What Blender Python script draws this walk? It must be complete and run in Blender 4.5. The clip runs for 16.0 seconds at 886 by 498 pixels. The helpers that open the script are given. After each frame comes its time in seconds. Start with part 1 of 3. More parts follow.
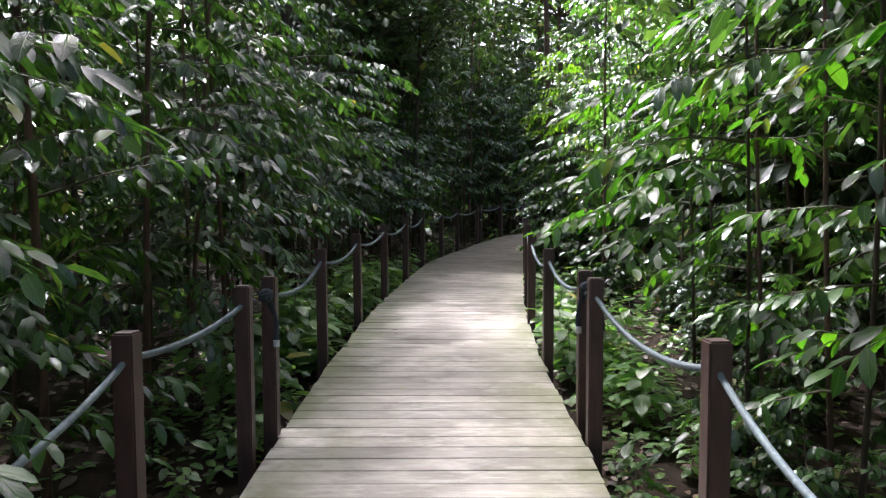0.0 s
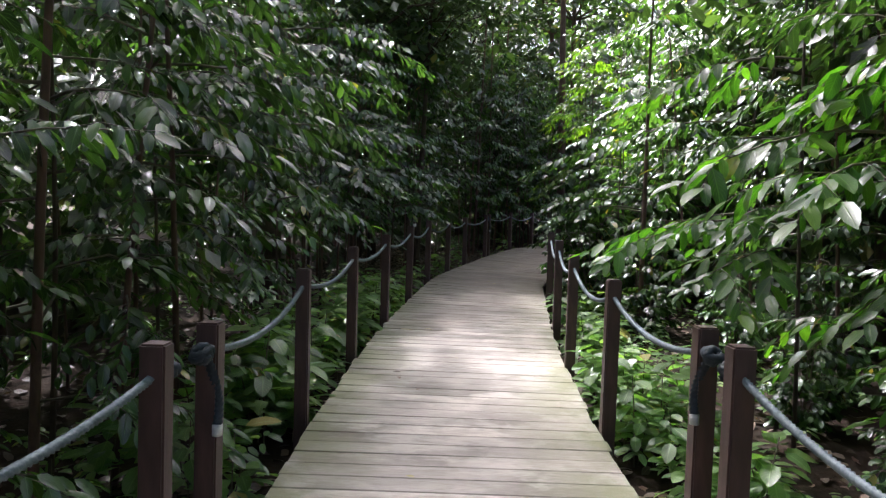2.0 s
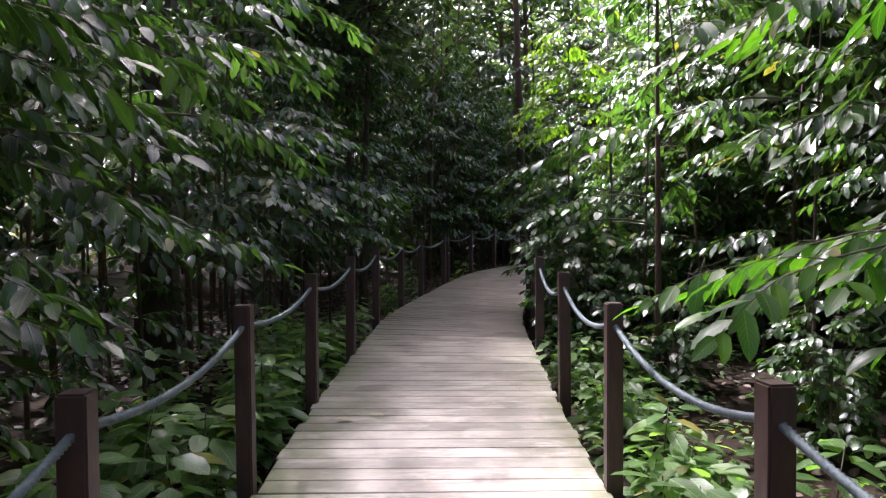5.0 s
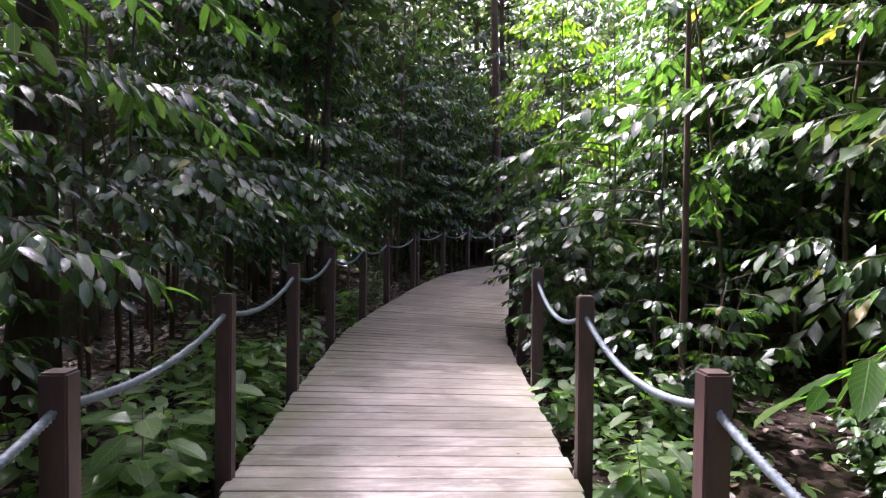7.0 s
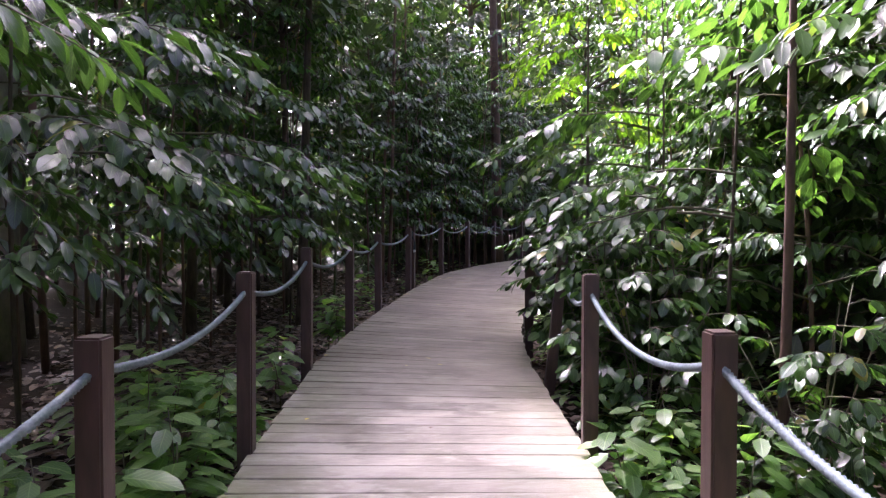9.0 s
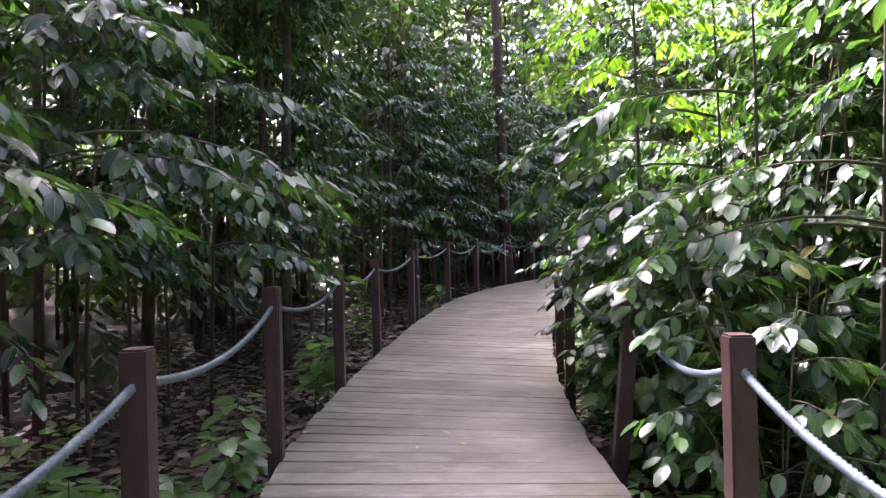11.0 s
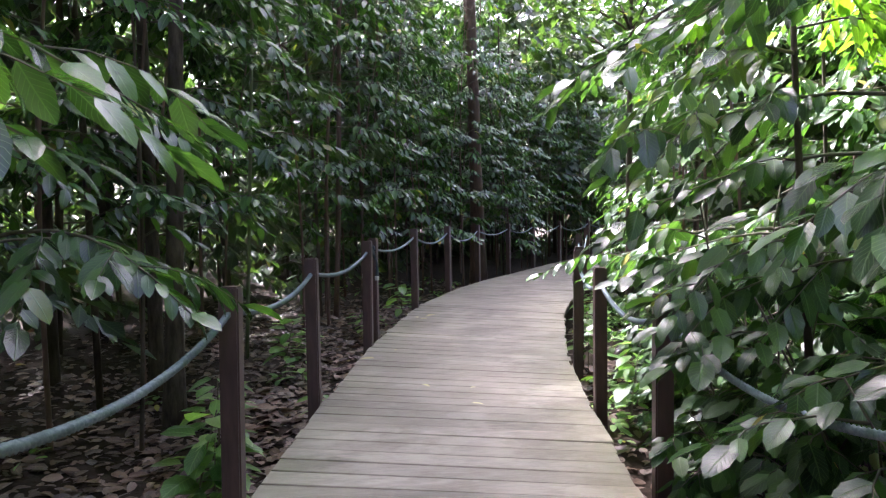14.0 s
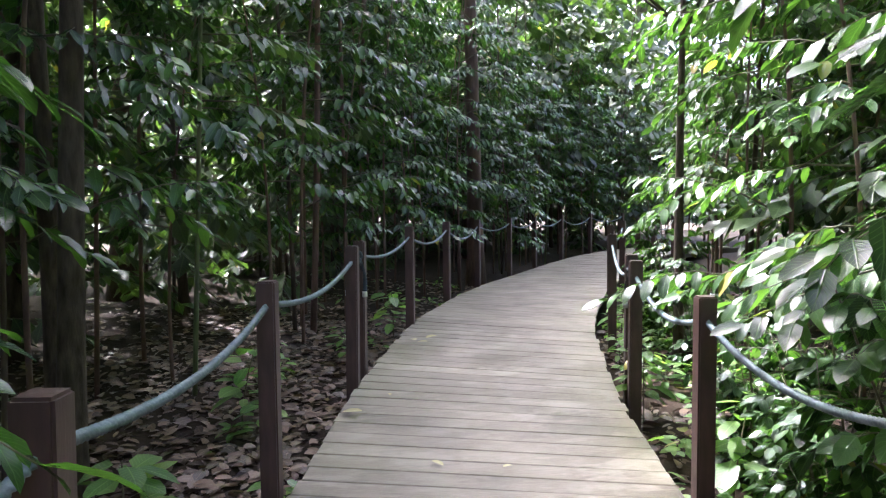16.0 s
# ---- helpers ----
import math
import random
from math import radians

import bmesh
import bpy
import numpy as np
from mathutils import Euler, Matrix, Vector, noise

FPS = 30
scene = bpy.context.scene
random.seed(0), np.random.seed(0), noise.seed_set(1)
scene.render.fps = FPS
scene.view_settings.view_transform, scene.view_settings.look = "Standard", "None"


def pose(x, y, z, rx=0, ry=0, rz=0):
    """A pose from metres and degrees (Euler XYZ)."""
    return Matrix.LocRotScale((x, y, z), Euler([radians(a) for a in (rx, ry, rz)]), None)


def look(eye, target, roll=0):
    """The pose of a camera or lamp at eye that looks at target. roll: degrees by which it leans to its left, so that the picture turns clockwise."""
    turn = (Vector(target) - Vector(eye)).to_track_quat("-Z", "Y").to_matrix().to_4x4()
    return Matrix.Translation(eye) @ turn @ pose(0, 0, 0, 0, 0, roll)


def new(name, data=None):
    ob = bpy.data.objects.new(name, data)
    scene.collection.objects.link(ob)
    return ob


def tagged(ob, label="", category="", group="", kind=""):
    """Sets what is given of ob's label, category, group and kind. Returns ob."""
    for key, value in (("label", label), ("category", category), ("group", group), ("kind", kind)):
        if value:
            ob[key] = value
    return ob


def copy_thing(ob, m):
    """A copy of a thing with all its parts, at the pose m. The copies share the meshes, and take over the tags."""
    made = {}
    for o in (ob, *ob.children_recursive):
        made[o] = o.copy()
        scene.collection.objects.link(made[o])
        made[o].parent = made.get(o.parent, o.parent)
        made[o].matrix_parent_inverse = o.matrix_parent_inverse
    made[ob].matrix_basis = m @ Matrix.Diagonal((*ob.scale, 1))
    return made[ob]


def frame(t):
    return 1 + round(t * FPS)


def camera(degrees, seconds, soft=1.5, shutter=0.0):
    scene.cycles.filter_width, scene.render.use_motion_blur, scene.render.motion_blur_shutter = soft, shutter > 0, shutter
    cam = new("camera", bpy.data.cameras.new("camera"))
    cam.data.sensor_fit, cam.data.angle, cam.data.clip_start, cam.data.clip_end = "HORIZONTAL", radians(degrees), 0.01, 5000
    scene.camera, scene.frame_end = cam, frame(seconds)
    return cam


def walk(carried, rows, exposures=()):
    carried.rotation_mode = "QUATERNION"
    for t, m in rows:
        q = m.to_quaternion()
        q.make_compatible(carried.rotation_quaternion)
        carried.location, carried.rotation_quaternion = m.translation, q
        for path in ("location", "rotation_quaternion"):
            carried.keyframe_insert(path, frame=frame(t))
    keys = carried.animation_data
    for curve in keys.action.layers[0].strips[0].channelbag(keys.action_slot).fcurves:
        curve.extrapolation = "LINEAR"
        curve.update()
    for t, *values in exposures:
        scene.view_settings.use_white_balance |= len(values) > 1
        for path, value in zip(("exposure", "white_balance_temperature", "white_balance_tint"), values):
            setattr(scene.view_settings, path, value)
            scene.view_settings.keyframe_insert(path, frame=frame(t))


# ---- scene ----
cam = camera(66.6, 16.0, soft=1.25)
PATH = [
    (0, (0.478, -0.209, 1.343), (0.385, 1.785, 1.231), -0.3),
    (0.5, (0.424, 0.176, 1.355), (0.308, 2.169, 1.234), 0.8),
    (1, (0.327, 0.580, 1.376), (0.232, 2.574, 1.251), 0.3),
    (1.5, (0.264, 1.022, 1.369), (0.176, 3.018, 1.262), 0.6),
    (2, (0.183, 1.457, 1.373), (0.101, 3.453, 1.282), 1.8),
    (2.5, (0.132, 1.891, 1.396), (0.096, 3.890, 1.325), -0.1),
    (3, (0.114, 2.322, 1.421), (0.091, 4.321, 1.384), 0.6),
    (3.5, (0.075, 2.742, 1.428), (0.067, 4.742, 1.411), 0.2),
    (4, (0.107, 3.190, 1.414), (0.105, 5.190, 1.408), -0.3),
    (4.5, (0.105, 3.598, 1.426), (0.104, 5.598, 1.408), 0.7),
    (5, (0.074, 4.044, 1.450), (0.135, 6.043, 1.414), -0.4),
    (7.5, (0.104, 6.122, 1.522), (0.279, 8.114, 1.470), 0.6),
    (8, (0.129, 6.541, 1.496), (0.317, 8.532, 1.438), 0.4),
    (8.5, (0.113, 6.928, 1.487), (0.285, 8.919, 1.421), 1.1),
    (9, (0.084, 7.389, 1.507), (0.266, 9.379, 1.442), 0.0),
    (9.5, (0.096, 7.843, 1.545), (0.246, 9.837, 1.520), 0.3),
    (12, (0.101, 10.130, 1.575), (0.312, 12.118, 1.560), -2.3),
    (12.5, (0.079, 10.702, 1.601), (0.291, 12.691, 1.571), -0.0),
    (13, (0.165, 11.190, 1.643), (0.418, 13.173, 1.626), -1.8),
    (13.5, (0.182, 11.626, 1.594), (0.451, 13.608, 1.580), -1.3),
    (14, (0.179, 12.105, 1.629), (0.508, 14.076, 1.563), -0.8),
    (14.5, (0.200, 12.593, 1.640), (0.533, 14.563, 1.555), -1.2),
    (15, (0.206, 13.032, 1.661), (0.509, 15.008, 1.581), 0.2),
    (15.5, (0.213, 13.480, 1.690), (0.575, 15.445, 1.601), -0.3),
    (16, (0.257, 13.885, 1.714), (0.636, 15.846, 1.618), -0.4),
]
walk(cam, [(t, look(eye, target, roll)) for t, eye, target, roll in PATH],
     exposures=[(0.0, 2.45, 5950, 15), (5.0, 2.5, 6000, 24), (7.5, 3.15, 5900, 34), (9.5, 3.45, 5900, 37), (12.0, 4.0, 5850, 32), (14.0, 4.1, 5850, 23), (16.0, 4.2, 5850, 17)])

# ---- world and light ----
SUN_ELEVATION, SUN_AZIMUTH = 56.0, -28.0        # azimuth clockwise from +y
world = bpy.data.worlds.new("sky")
scene.world = world
world.use_nodes = True
wn = world.node_tree.nodes
sky = wn.new("ShaderNodeTexSky")
sky.sky_type = "NISHITA"
sky.sun_disc = False
sky.sun_elevation, sky.sun_rotation = radians(SUN_ELEVATION), radians(SUN_AZIMUTH)
sky.air_density, sky.dust_density = 0.7, 8.0
wn["Background"].inputs[1].default_value = 0.095
world.node_tree.links.new(sky.outputs[0], wn["Background"].inputs[0])
sun = new("sun", bpy.data.lights.new("sun", "SUN"))
sun.data.energy, sun.data.angle, sun.data.color = 4.4, radians(4.0), (1.0, 0.96, 0.9)
_a, _e = radians(SUN_AZIMUTH), radians(SUN_ELEVATION)
sun.matrix_world = look((0, 0, 0), (-math.sin(_a) * math.cos(_e), -math.cos(_a) * math.cos(_e), -math.sin(_e)))
sun.location = (0, 0, 30)

# ---- materials ----
class Mat:
    """A node material with a short way to add and link nodes."""

    def __init__(self, name, rough=0.6, spec=0.5):
        self.m = bpy.data.materials.new(name)
        self.m.use_nodes = True
        self.t = self.m.node_tree
        self.b = self.t.nodes["Principled BSDF"]
        self.b.inputs["Roughness"].default_value = rough
        self.b.inputs["Specular IOR Level"].default_value = spec

    def n(self, kind, **values):
        node = self.t.nodes.new("ShaderNode" + kind)
        for key, value in values.items():
            node.inputs[key.replace("_", " ")].default_value = value
        return node

    def link(self, a, b):
        self.t.links.new(a, b)

    def noise(self, scale, detail=4, stretch=(1, 1, 1), coords="Object", rough=0.55):
        c = self.n("TexCoord")
        mp = self.n("Mapping")
        mp.inputs["Scale"].default_value = stretch
        nz = self.n("TexNoise", Scale=scale, Detail=detail, Roughness=rough)
        if coords == "World":
            g = self.n("NewGeometry")
            self.link(g.outputs["Position"], mp.inputs[0])
        else:
            self.link(c.outputs[coords], mp.inputs[0])
        self.link(mp.outputs[0], nz.inputs["Vector"])
        return nz.outputs["Fac"]

    def ramp(self, fac, stops):
        r = self.n("ValToRGB")
        e = r.color_ramp.elements
        while len(e) < len(stops):
            e.new(0.5)
        for el, (p, c) in zip(e, stops):
            el.position, el.color = p, (*c, 1) if len(c) == 3 else (c[0], c[0], c[0], 1)
        self.link(fac, r.inputs[0])
        return r.outputs[0]

    def mix(self, fac, a, b, how="MIX"):
        x = self.n("MixRGB")
        x.blend_type = how
        for s, v in zip(x.inputs, (fac, a, b)):
            if isinstance(v, (int, float)):
                s.default_value = v
            elif isinstance(v, tuple):
                s.default_value = (*v, 1)
            else:
                self.link(v, s)
        return x.outputs[0]

    def colour(self, out):
        self.link(out, self.b.inputs["Base Color"])
        return self

    def rough(self, out):
        self.link(out, self.b.inputs["Roughness"])
        return self

    def bump(self, out, strength=0.4, distance=0.01):
        b = self.n("Bump", Strength=strength, Distance=distance)
        self.link(out, b.inputs["Height"])
        self.link(b.outputs[0], self.b.inputs["Normal"])
        return self


def deck_wood():
    m = Mat("weathered_deck_wood", 0.5)
    info = m.n("ObjectInfo")
    geo = m.n("NewGeometry")
    shift = m.n("VectorMath")
    shift.operation = "MULTIPLY_ADD"
    comb = m.n("CombineXYZ")
    for k in range(3):
        m.link(info.outputs["Random"], comb.inputs[k])
    m.link(comb.outputs[0], shift.inputs[0])
    shift.inputs[1].default_value = (31.0, 17.0, 5.0)
    m.link(geo.outputs["Position"], shift.inputs[2])

    def own(scale, detail, stretch, rough):
        mp = m.n("Mapping")
        mp.inputs["Scale"].default_value = stretch
        nz = m.n("TexNoise", Scale=scale, Detail=detail, Roughness=rough)
        m.link(shift.outputs[0], mp.inputs[0])
        m.link(mp.outputs[0], nz.inputs["Vector"])
        return nz.outputs["Fac"]

    grain = own(10, 7, (0.5, 10, 10), 0.7)
    wear = own(4, 5, (0.6, 3.5, 1), 0.7)
    blotch = m.noise(1.5, 5, (1, 1.5, 1), "World", 0.6)
    spot = m.noise(0.45, 3, (1, 1, 1), "World")
    base = m.ramp(grain, [(0.25, (0.29, 0.256, 0.232)), (0.5, (0.52, 0.47, 0.43)), (0.78, (0.68, 0.63, 0.585))])
    base = m.mix(m.ramp(blotch, [(0.4, (0.0,)), (0.66, (0.8,))]), base, (0.16, 0.14, 0.112))
    base = m.mix(m.ramp(m.noise(2.3, 4, (0.8, 1.6, 1), "World", 0.65), [(0.53, (0.0,)), (0.62, (0.55,))]), base, (0.74, 0.69, 0.64))
    base = m.mix(m.ramp(wear, [(0.54, (0.0,)), (0.66, (0.7,))]), base, (0.66, 0.62, 0.585))
    base = m.mix(m.ramp(spot, [(0.42, (0.0,)), (0.62, (0.35,))]), base, (0.2, 0.172, 0.15))
    shade = m.ramp(info.outputs["Random"], [(0.0, (0.78,)), (1.0, (1.1,))])
    base = m.mix(1.0, base, shade, "MULTIPLY")
    # light set in the colour: paler before y 9, dimmer and browner past 14
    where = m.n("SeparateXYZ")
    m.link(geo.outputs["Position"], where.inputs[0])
    dim_along_y = m.n("MapRange")
    dim_along_y.inputs["From Min"].default_value, dim_along_y.inputs["From Max"].default_value = 9.0, 14.0
    m.link(where.outputs["Y"], dim_along_y.inputs["Value"])
    base = m.mix(1.0, base, m.ramp(dim_along_y.outputs[0], [(0.0, (1.0, 0.985, 0.965)), (1.0, (0.56, 0.515, 0.475))]), "MULTIPLY")
    uv = m.n("UVMap")
    sep = m.n("SeparateXYZ")
    m.link(uv.outputs[0], sep.inputs[0])
    edge = m.n("Math")
    edge.operation = "ABSOLUTE"
    m.link(sep.outputs["X"], edge.inputs[0])
    seam = m.n("Math")
    seam.operation = "ABSOLUTE"
    m.link(sep.outputs["Y"], seam.inputs[0])
    algae = m.mix(1.0, m.ramp(edge.outputs[0], [(0.35, (0.0,)), (0.9, (1.0,))]), m.ramp(m.noise(1.7, 6, (1, 1, 1), "World", 0.65), [(0.36, (0.0,)), (0.56, (0.85,))]), "MULTIPLY")
    algae = m.mix(1.0, algae, m.ramp(dim_along_y.outputs[0], [(0.0, (1.0,)), (1.0, (0.3,))]), "MULTIPLY")
    base = m.mix(algae, base, (0.19, 0.195, 0.1))
    base = m.mix(m.mix(1.0, m.ramp(seam.outputs[0], [(0.071, (0.0,)), (0.081, (0.32,))]), m.ramp(wear, [(0.35, (1.0,)), (0.65, (0.25,))]), "MULTIPLY"), base, (0.05, 0.04, 0.034))
    m.colour(base).rough(m.ramp(wear, [(0.3, (0.36,)), (0.75, (0.56,))]))
    return m.bump(grain, 0.6, 0.004).m


def plain(name, dark, light, rough=0.6, scale=12, stretch=(1, 1, 1), bump=0.3, spec=0.5, coords="Object", dist=0.006):
    m = Mat(name, rough, spec)
    fine = m.noise(scale, 6, stretch, coords, 0.65)
    broad = m.noise(scale * 0.13, 3, (1, 1, 1), coords)
    c = m.ramp(fine, [(0.3, dark), (0.7, light)])
    c = m.mix(m.ramp(broad, [(0.4, (0.0,)), (0.7, (0.45,))]), c, tuple(0.6 * v for v in dark))
    return m.colour(c).bump(fine, bump, dist).m


def leaf_material(name, dark, mid, pale, clear=0.32, rough=0.26, sick=0.03, glow=(1.9, 2.3, 0.6), spec=0.8):
    """A glossy leaf: green that differs from leaf to leaf, a paler midrib and side veins, light shining through."""
    m = Mat(name, rough, spec)
    g = m.n("NewGeometry")
    info = m.n("ObjectInfo")
    each = m.n("Math")
    each.operation = "FRACT"
    add = m.n("Math")
    m.link(g.outputs["Random Per Island"], add.inputs[0])
    m.link(info.outputs["Random"], add.inputs[1])
    m.link(add.outputs[0], each.inputs[0])
    c = m.ramp(each.outputs[0], [(0.0, dark), (0.5, mid), (1.0 - 2 * sick, pale), (1.0 - sick * 0.6, pale), (1.0, (0.32, 0.24, 0.07))])
    uv = m.n("UVMap")
    sep = m.n("SeparateXYZ")
    m.link(uv.outputs[0], sep.inputs[0])
    ab = m.n("Math")
    ab.operation = "ABSOLUTE"
    m.link(sep.outputs["X"], ab.inputs[0])
    rib = m.ramp(ab.outputs[0], [(0.0, (1.0,)), (0.09, (0.0,))])
    slant = m.n("Math")
    slant.operation = "MULTIPLY_ADD"
    m.link(ab.outputs[0], slant.inputs[0])
    slant.inputs[1].default_value = -0.28
    m.link(sep.outputs["Y"], slant.inputs[2])
    wave = m.n("Math")
    wave.operation = "MULTIPLY"
    m.link(slant.outputs[0], wave.inputs[0])
    wave.inputs[1].default_value = 56.0
    sine = m.n("Math")
    sine.operation = "SINE"
    m.link(wave.outputs[0], sine.inputs[0])
    vein = m.ramp(sine.outputs[0], [(0.82, (0.0,)), (1.0, (0.6,))])
    veins = m.mix(1.0, rib, vein, "LIGHTEN")
    c = m.mix(m.mix(1.0, veins, (0.4, 0.4, 0.4), "MULTIPLY"), c, tuple(min(1, 1.7 * v + 0.02) for v in pale))
    spots = m.noise(26, 3, (1, 1, 1), "Object")
    c = m.mix(m.ramp(spots, [(0.62, (0.0,)), (0.74, (0.35,))]), c, tuple(0.5 * v for v in dark))
    m.colour(c).bump(veins, 0.35, 0.004)
    tr = m.n("BsdfTranslucent")
    warm = m.mix(1.0, c, glow, "MULTIPLY")
    m.link(warm, tr.inputs["Color"])
    mixed = m.n("MixShader", Fac=clear)
    out = m.t.nodes["Material Output"]
    m.link(m.b.outputs[0], mixed.inputs[1])
    m.link(tr.outputs[0], mixed.inputs[2])
    m.link(mixed.outputs[0], out.inputs["Surface"])
    return m.m


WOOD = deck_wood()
BEAM = plain("dark_beam_wood", (0.03, 0.022, 0.018), (0.07, 0.05, 0.04), 0.8, 9, (1, 1, 6))
POST = plain("brown_post_composite", (0.045, 0.023, 0.019), (0.09, 0.046, 0.039), 0.48, 26, (1, 1, 0.15), 0.35)
OLDPOST = plain("old_grey_wood", (0.09, 0.06, 0.045), (0.22, 0.16, 0.12), 0.8, 18, (1, 1, 0.1), 0.6)
ROPE = plain("blue_grey_rope", (0.07, 0.094, 0.108), (0.175, 0.217, 0.24), 0.65, 60, (1, 1, 1), 0.4)
ROPEDARK = plain("dark_navy_rope", (0.011, 0.017, 0.024), (0.034, 0.048, 0.062), 0.7, 60, (1, 1, 1), 0.4)
TAPE = plain("white_whipping_tape", (0.45, 0.45, 0.43), (0.7, 0.7, 0.67), 0.6, 40)
SOIL = plain("forest_soil", (0.014, 0.009, 0.006), (0.045, 0.028, 0.019), 0.95, 7, (1, 1, 1), 0.9, 0.2, "World", 0.03)
BARK = plain("forest_bark", (0.028, 0.02, 0.015), (0.11, 0.082, 0.062), 0.9, 14, (1, 1, 0.25), 0.8, 0.2, dist=0.012)
STEM = plain("reddish_stem_bark", (0.06, 0.03, 0.022), (0.16, 0.09, 0.065), 0.8, 22, (1, 1, 0.25), 0.5)
PALEBARK = plain("pale_lichen_bark", (0.13, 0.11, 0.085), (0.33, 0.30, 0.24), 0.9, 9, (1, 1, 0.4), 0.6, 0.2)
TWIG = plain("green_brown_twig", (0.05, 0.045, 0.025), (0.12, 0.10, 0.05), 0.7, 30)
CULM = plain("green_culm", (0.05, 0.065, 0.025), (0.14, 0.15, 0.06), 0.6, 10, (1, 1, 0.2))
LEAF = leaf_material("understorey_leaf", (0.013, 0.031, 0.011), (0.032, 0.07, 0.023), (0.078, 0.148, 0.046))
# LEAFLIT and LEAFGOLD carry the sun's glow in their leaf colour
LEAFLIT = leaf_material("sun_tinted_leaf", (0.026, 0.062, 0.016), (0.045, 0.1, 0.022), (0.085, 0.15, 0.024), 0.52, 0.32, 0.02, (1.75, 2.7, 0.35), 0.5)
LEAFGOLD = leaf_material("sun_tinted_yellow_green_leaf", (0.045, 0.085, 0.013), (0.075, 0.13, 0.017), (0.13, 0.185, 0.025), 0.5, 0.34, 0.02, (1.8, 2.4, 0.4), 0.5)
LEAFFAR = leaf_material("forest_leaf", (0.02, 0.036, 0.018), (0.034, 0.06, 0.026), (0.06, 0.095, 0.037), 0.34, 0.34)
HERB = leaf_material("herb_leaf", (0.062, 0.122, 0.042), (0.1, 0.185, 0.06), (0.19, 0.28, 0.115), 0.45, 0.3, 0.05)
DEAD = leaf_material("dead_leaf", (0.03, 0.015, 0.01), (0.078, 0.04, 0.026), (0.17, 0.1, 0.068), 0.08, 0.5, 0.0)
PALELEAF = leaf_material("pale_fallen_leaf", (0.34, 0.28, 0.16), (0.42, 0.36, 0.22), (0.5, 0.43, 0.3), 0.1, 0.6, 0.0)
YELLOWLEAF = leaf_material("yellow_fallen_leaf", (0.5, 0.36, 0.04), (0.55, 0.4, 0.06), (0.6, 0.46, 0.1), 0.15, 0.5, 0.0)


# ---- building helpers ----
def mesh_of(name, verts, faces, material, uvs=None, smooth=True):
    me = bpy.data.meshes.new(name)
    me.from_pydata(verts, [], faces)
    me.materials.append(material)
    if uvs is not None:
        layer = me.uv_layers.new(name="UVMap")
        loops = np.empty(len(me.loops), dtype=np.int32)
        me.loops.foreach_get("vertex_index", loops)
        layer.data.foreach_set("uv", np.asarray(uvs, dtype=np.float32)[loops].ravel())
    if smooth:
        me.polygons.foreach_set("use_smooth", np.ones(len(me.polygons), dtype=bool))
    me.update()
    return me


def part(name, me, parent, label="", kind=""):
    """Links a mesh, or a bmesh with its material as (bm, material), as one object under a thing or a part."""
    if isinstance(me, tuple):
        bm, material = me
        me = bpy.data.meshes.new(name)
        bm.to_mesh(me)
        bm.free()
        me.materials.append(material)
    ob = new(name, me)
    ob.parent = parent
    return tagged(ob, label, kind=kind)


def box_bm(sx, sy, sz, bevel=0.0, at=(0, 0, 0), segments=2):
    bm = bmesh.new()
    bmesh.ops.create_cube(bm, size=1, matrix=Matrix.Translation(at) @ Matrix.Diagonal((sx, sy, sz, 1)))
    if bevel:
        bmesh.ops.bevel(bm, geom=bm.edges[:], offset=bevel, segments=segments, affect="EDGES")
    return bm


def tube(points, radii, sides=6, twist=0.0, lobes=0, lobe=0.0):
    """Vertices and faces of a tapered tube along points."""
    pts = np.asarray(points, float)
    n = len(pts)
    ahead = np.gradient(pts, axis=0)
    ahead /= np.linalg.norm(ahead, axis=1)[:, None] + 1e-9
    ref = np.where(np.abs(ahead[:, 2:3]) > 0.9, np.array([[1.0, 0, 0]]), np.array([[0, 0, 1.0]]))
    if np.abs(ahead[:, 2]).max() > 0.9 and np.abs(ahead[:, 2]).min() < 0.9:
        ref = np.tile([[0.3, 0.9, 0.1]], (n, 1))
    u = np.cross(ahead, ref)
    u /= np.linalg.norm(u, axis=1)[:, None] + 1e-9
    v = np.cross(ahead, u)
    r = np.broadcast_to(np.asarray(radii, float), (n,))
    verts = []
    for k in range(n):
        for j in range(sides):
            a = 2 * math.pi * j / sides
            rr = r[k] * (1 + lobe * math.cos(lobes * (a - twist * k))) if lobes else r[k]
            verts.append(tuple(pts[k] + rr * (math.cos(a) * u[k] + math.sin(a) * v[k])))
    faces = [(k * sides + j, k * sides + (j + 1) % sides, (k + 1) * sides + (j + 1) % sides, (k + 1) * sides + j) for k in range(n - 1) for j in range(sides)]
    faces.append(tuple(range(sides))[::-1])
    faces.append(tuple(range((n - 1) * sides, n * sides)))
    return verts, faces


class Soup:
    """Gathers vertices and faces of many small pieces into one mesh."""

    def __init__(self):
        self.v, self.f, self.uv = [], [], []

    def add(self, vf):
        o = len(self.v)
        self.v += vf[0]
        self.f += [tuple(i + o for i in f) for f in vf[1]]

    def mesh(self, name, material, smooth=True):
        return mesh_of(name, self.v, self.f, material, None, smooth)


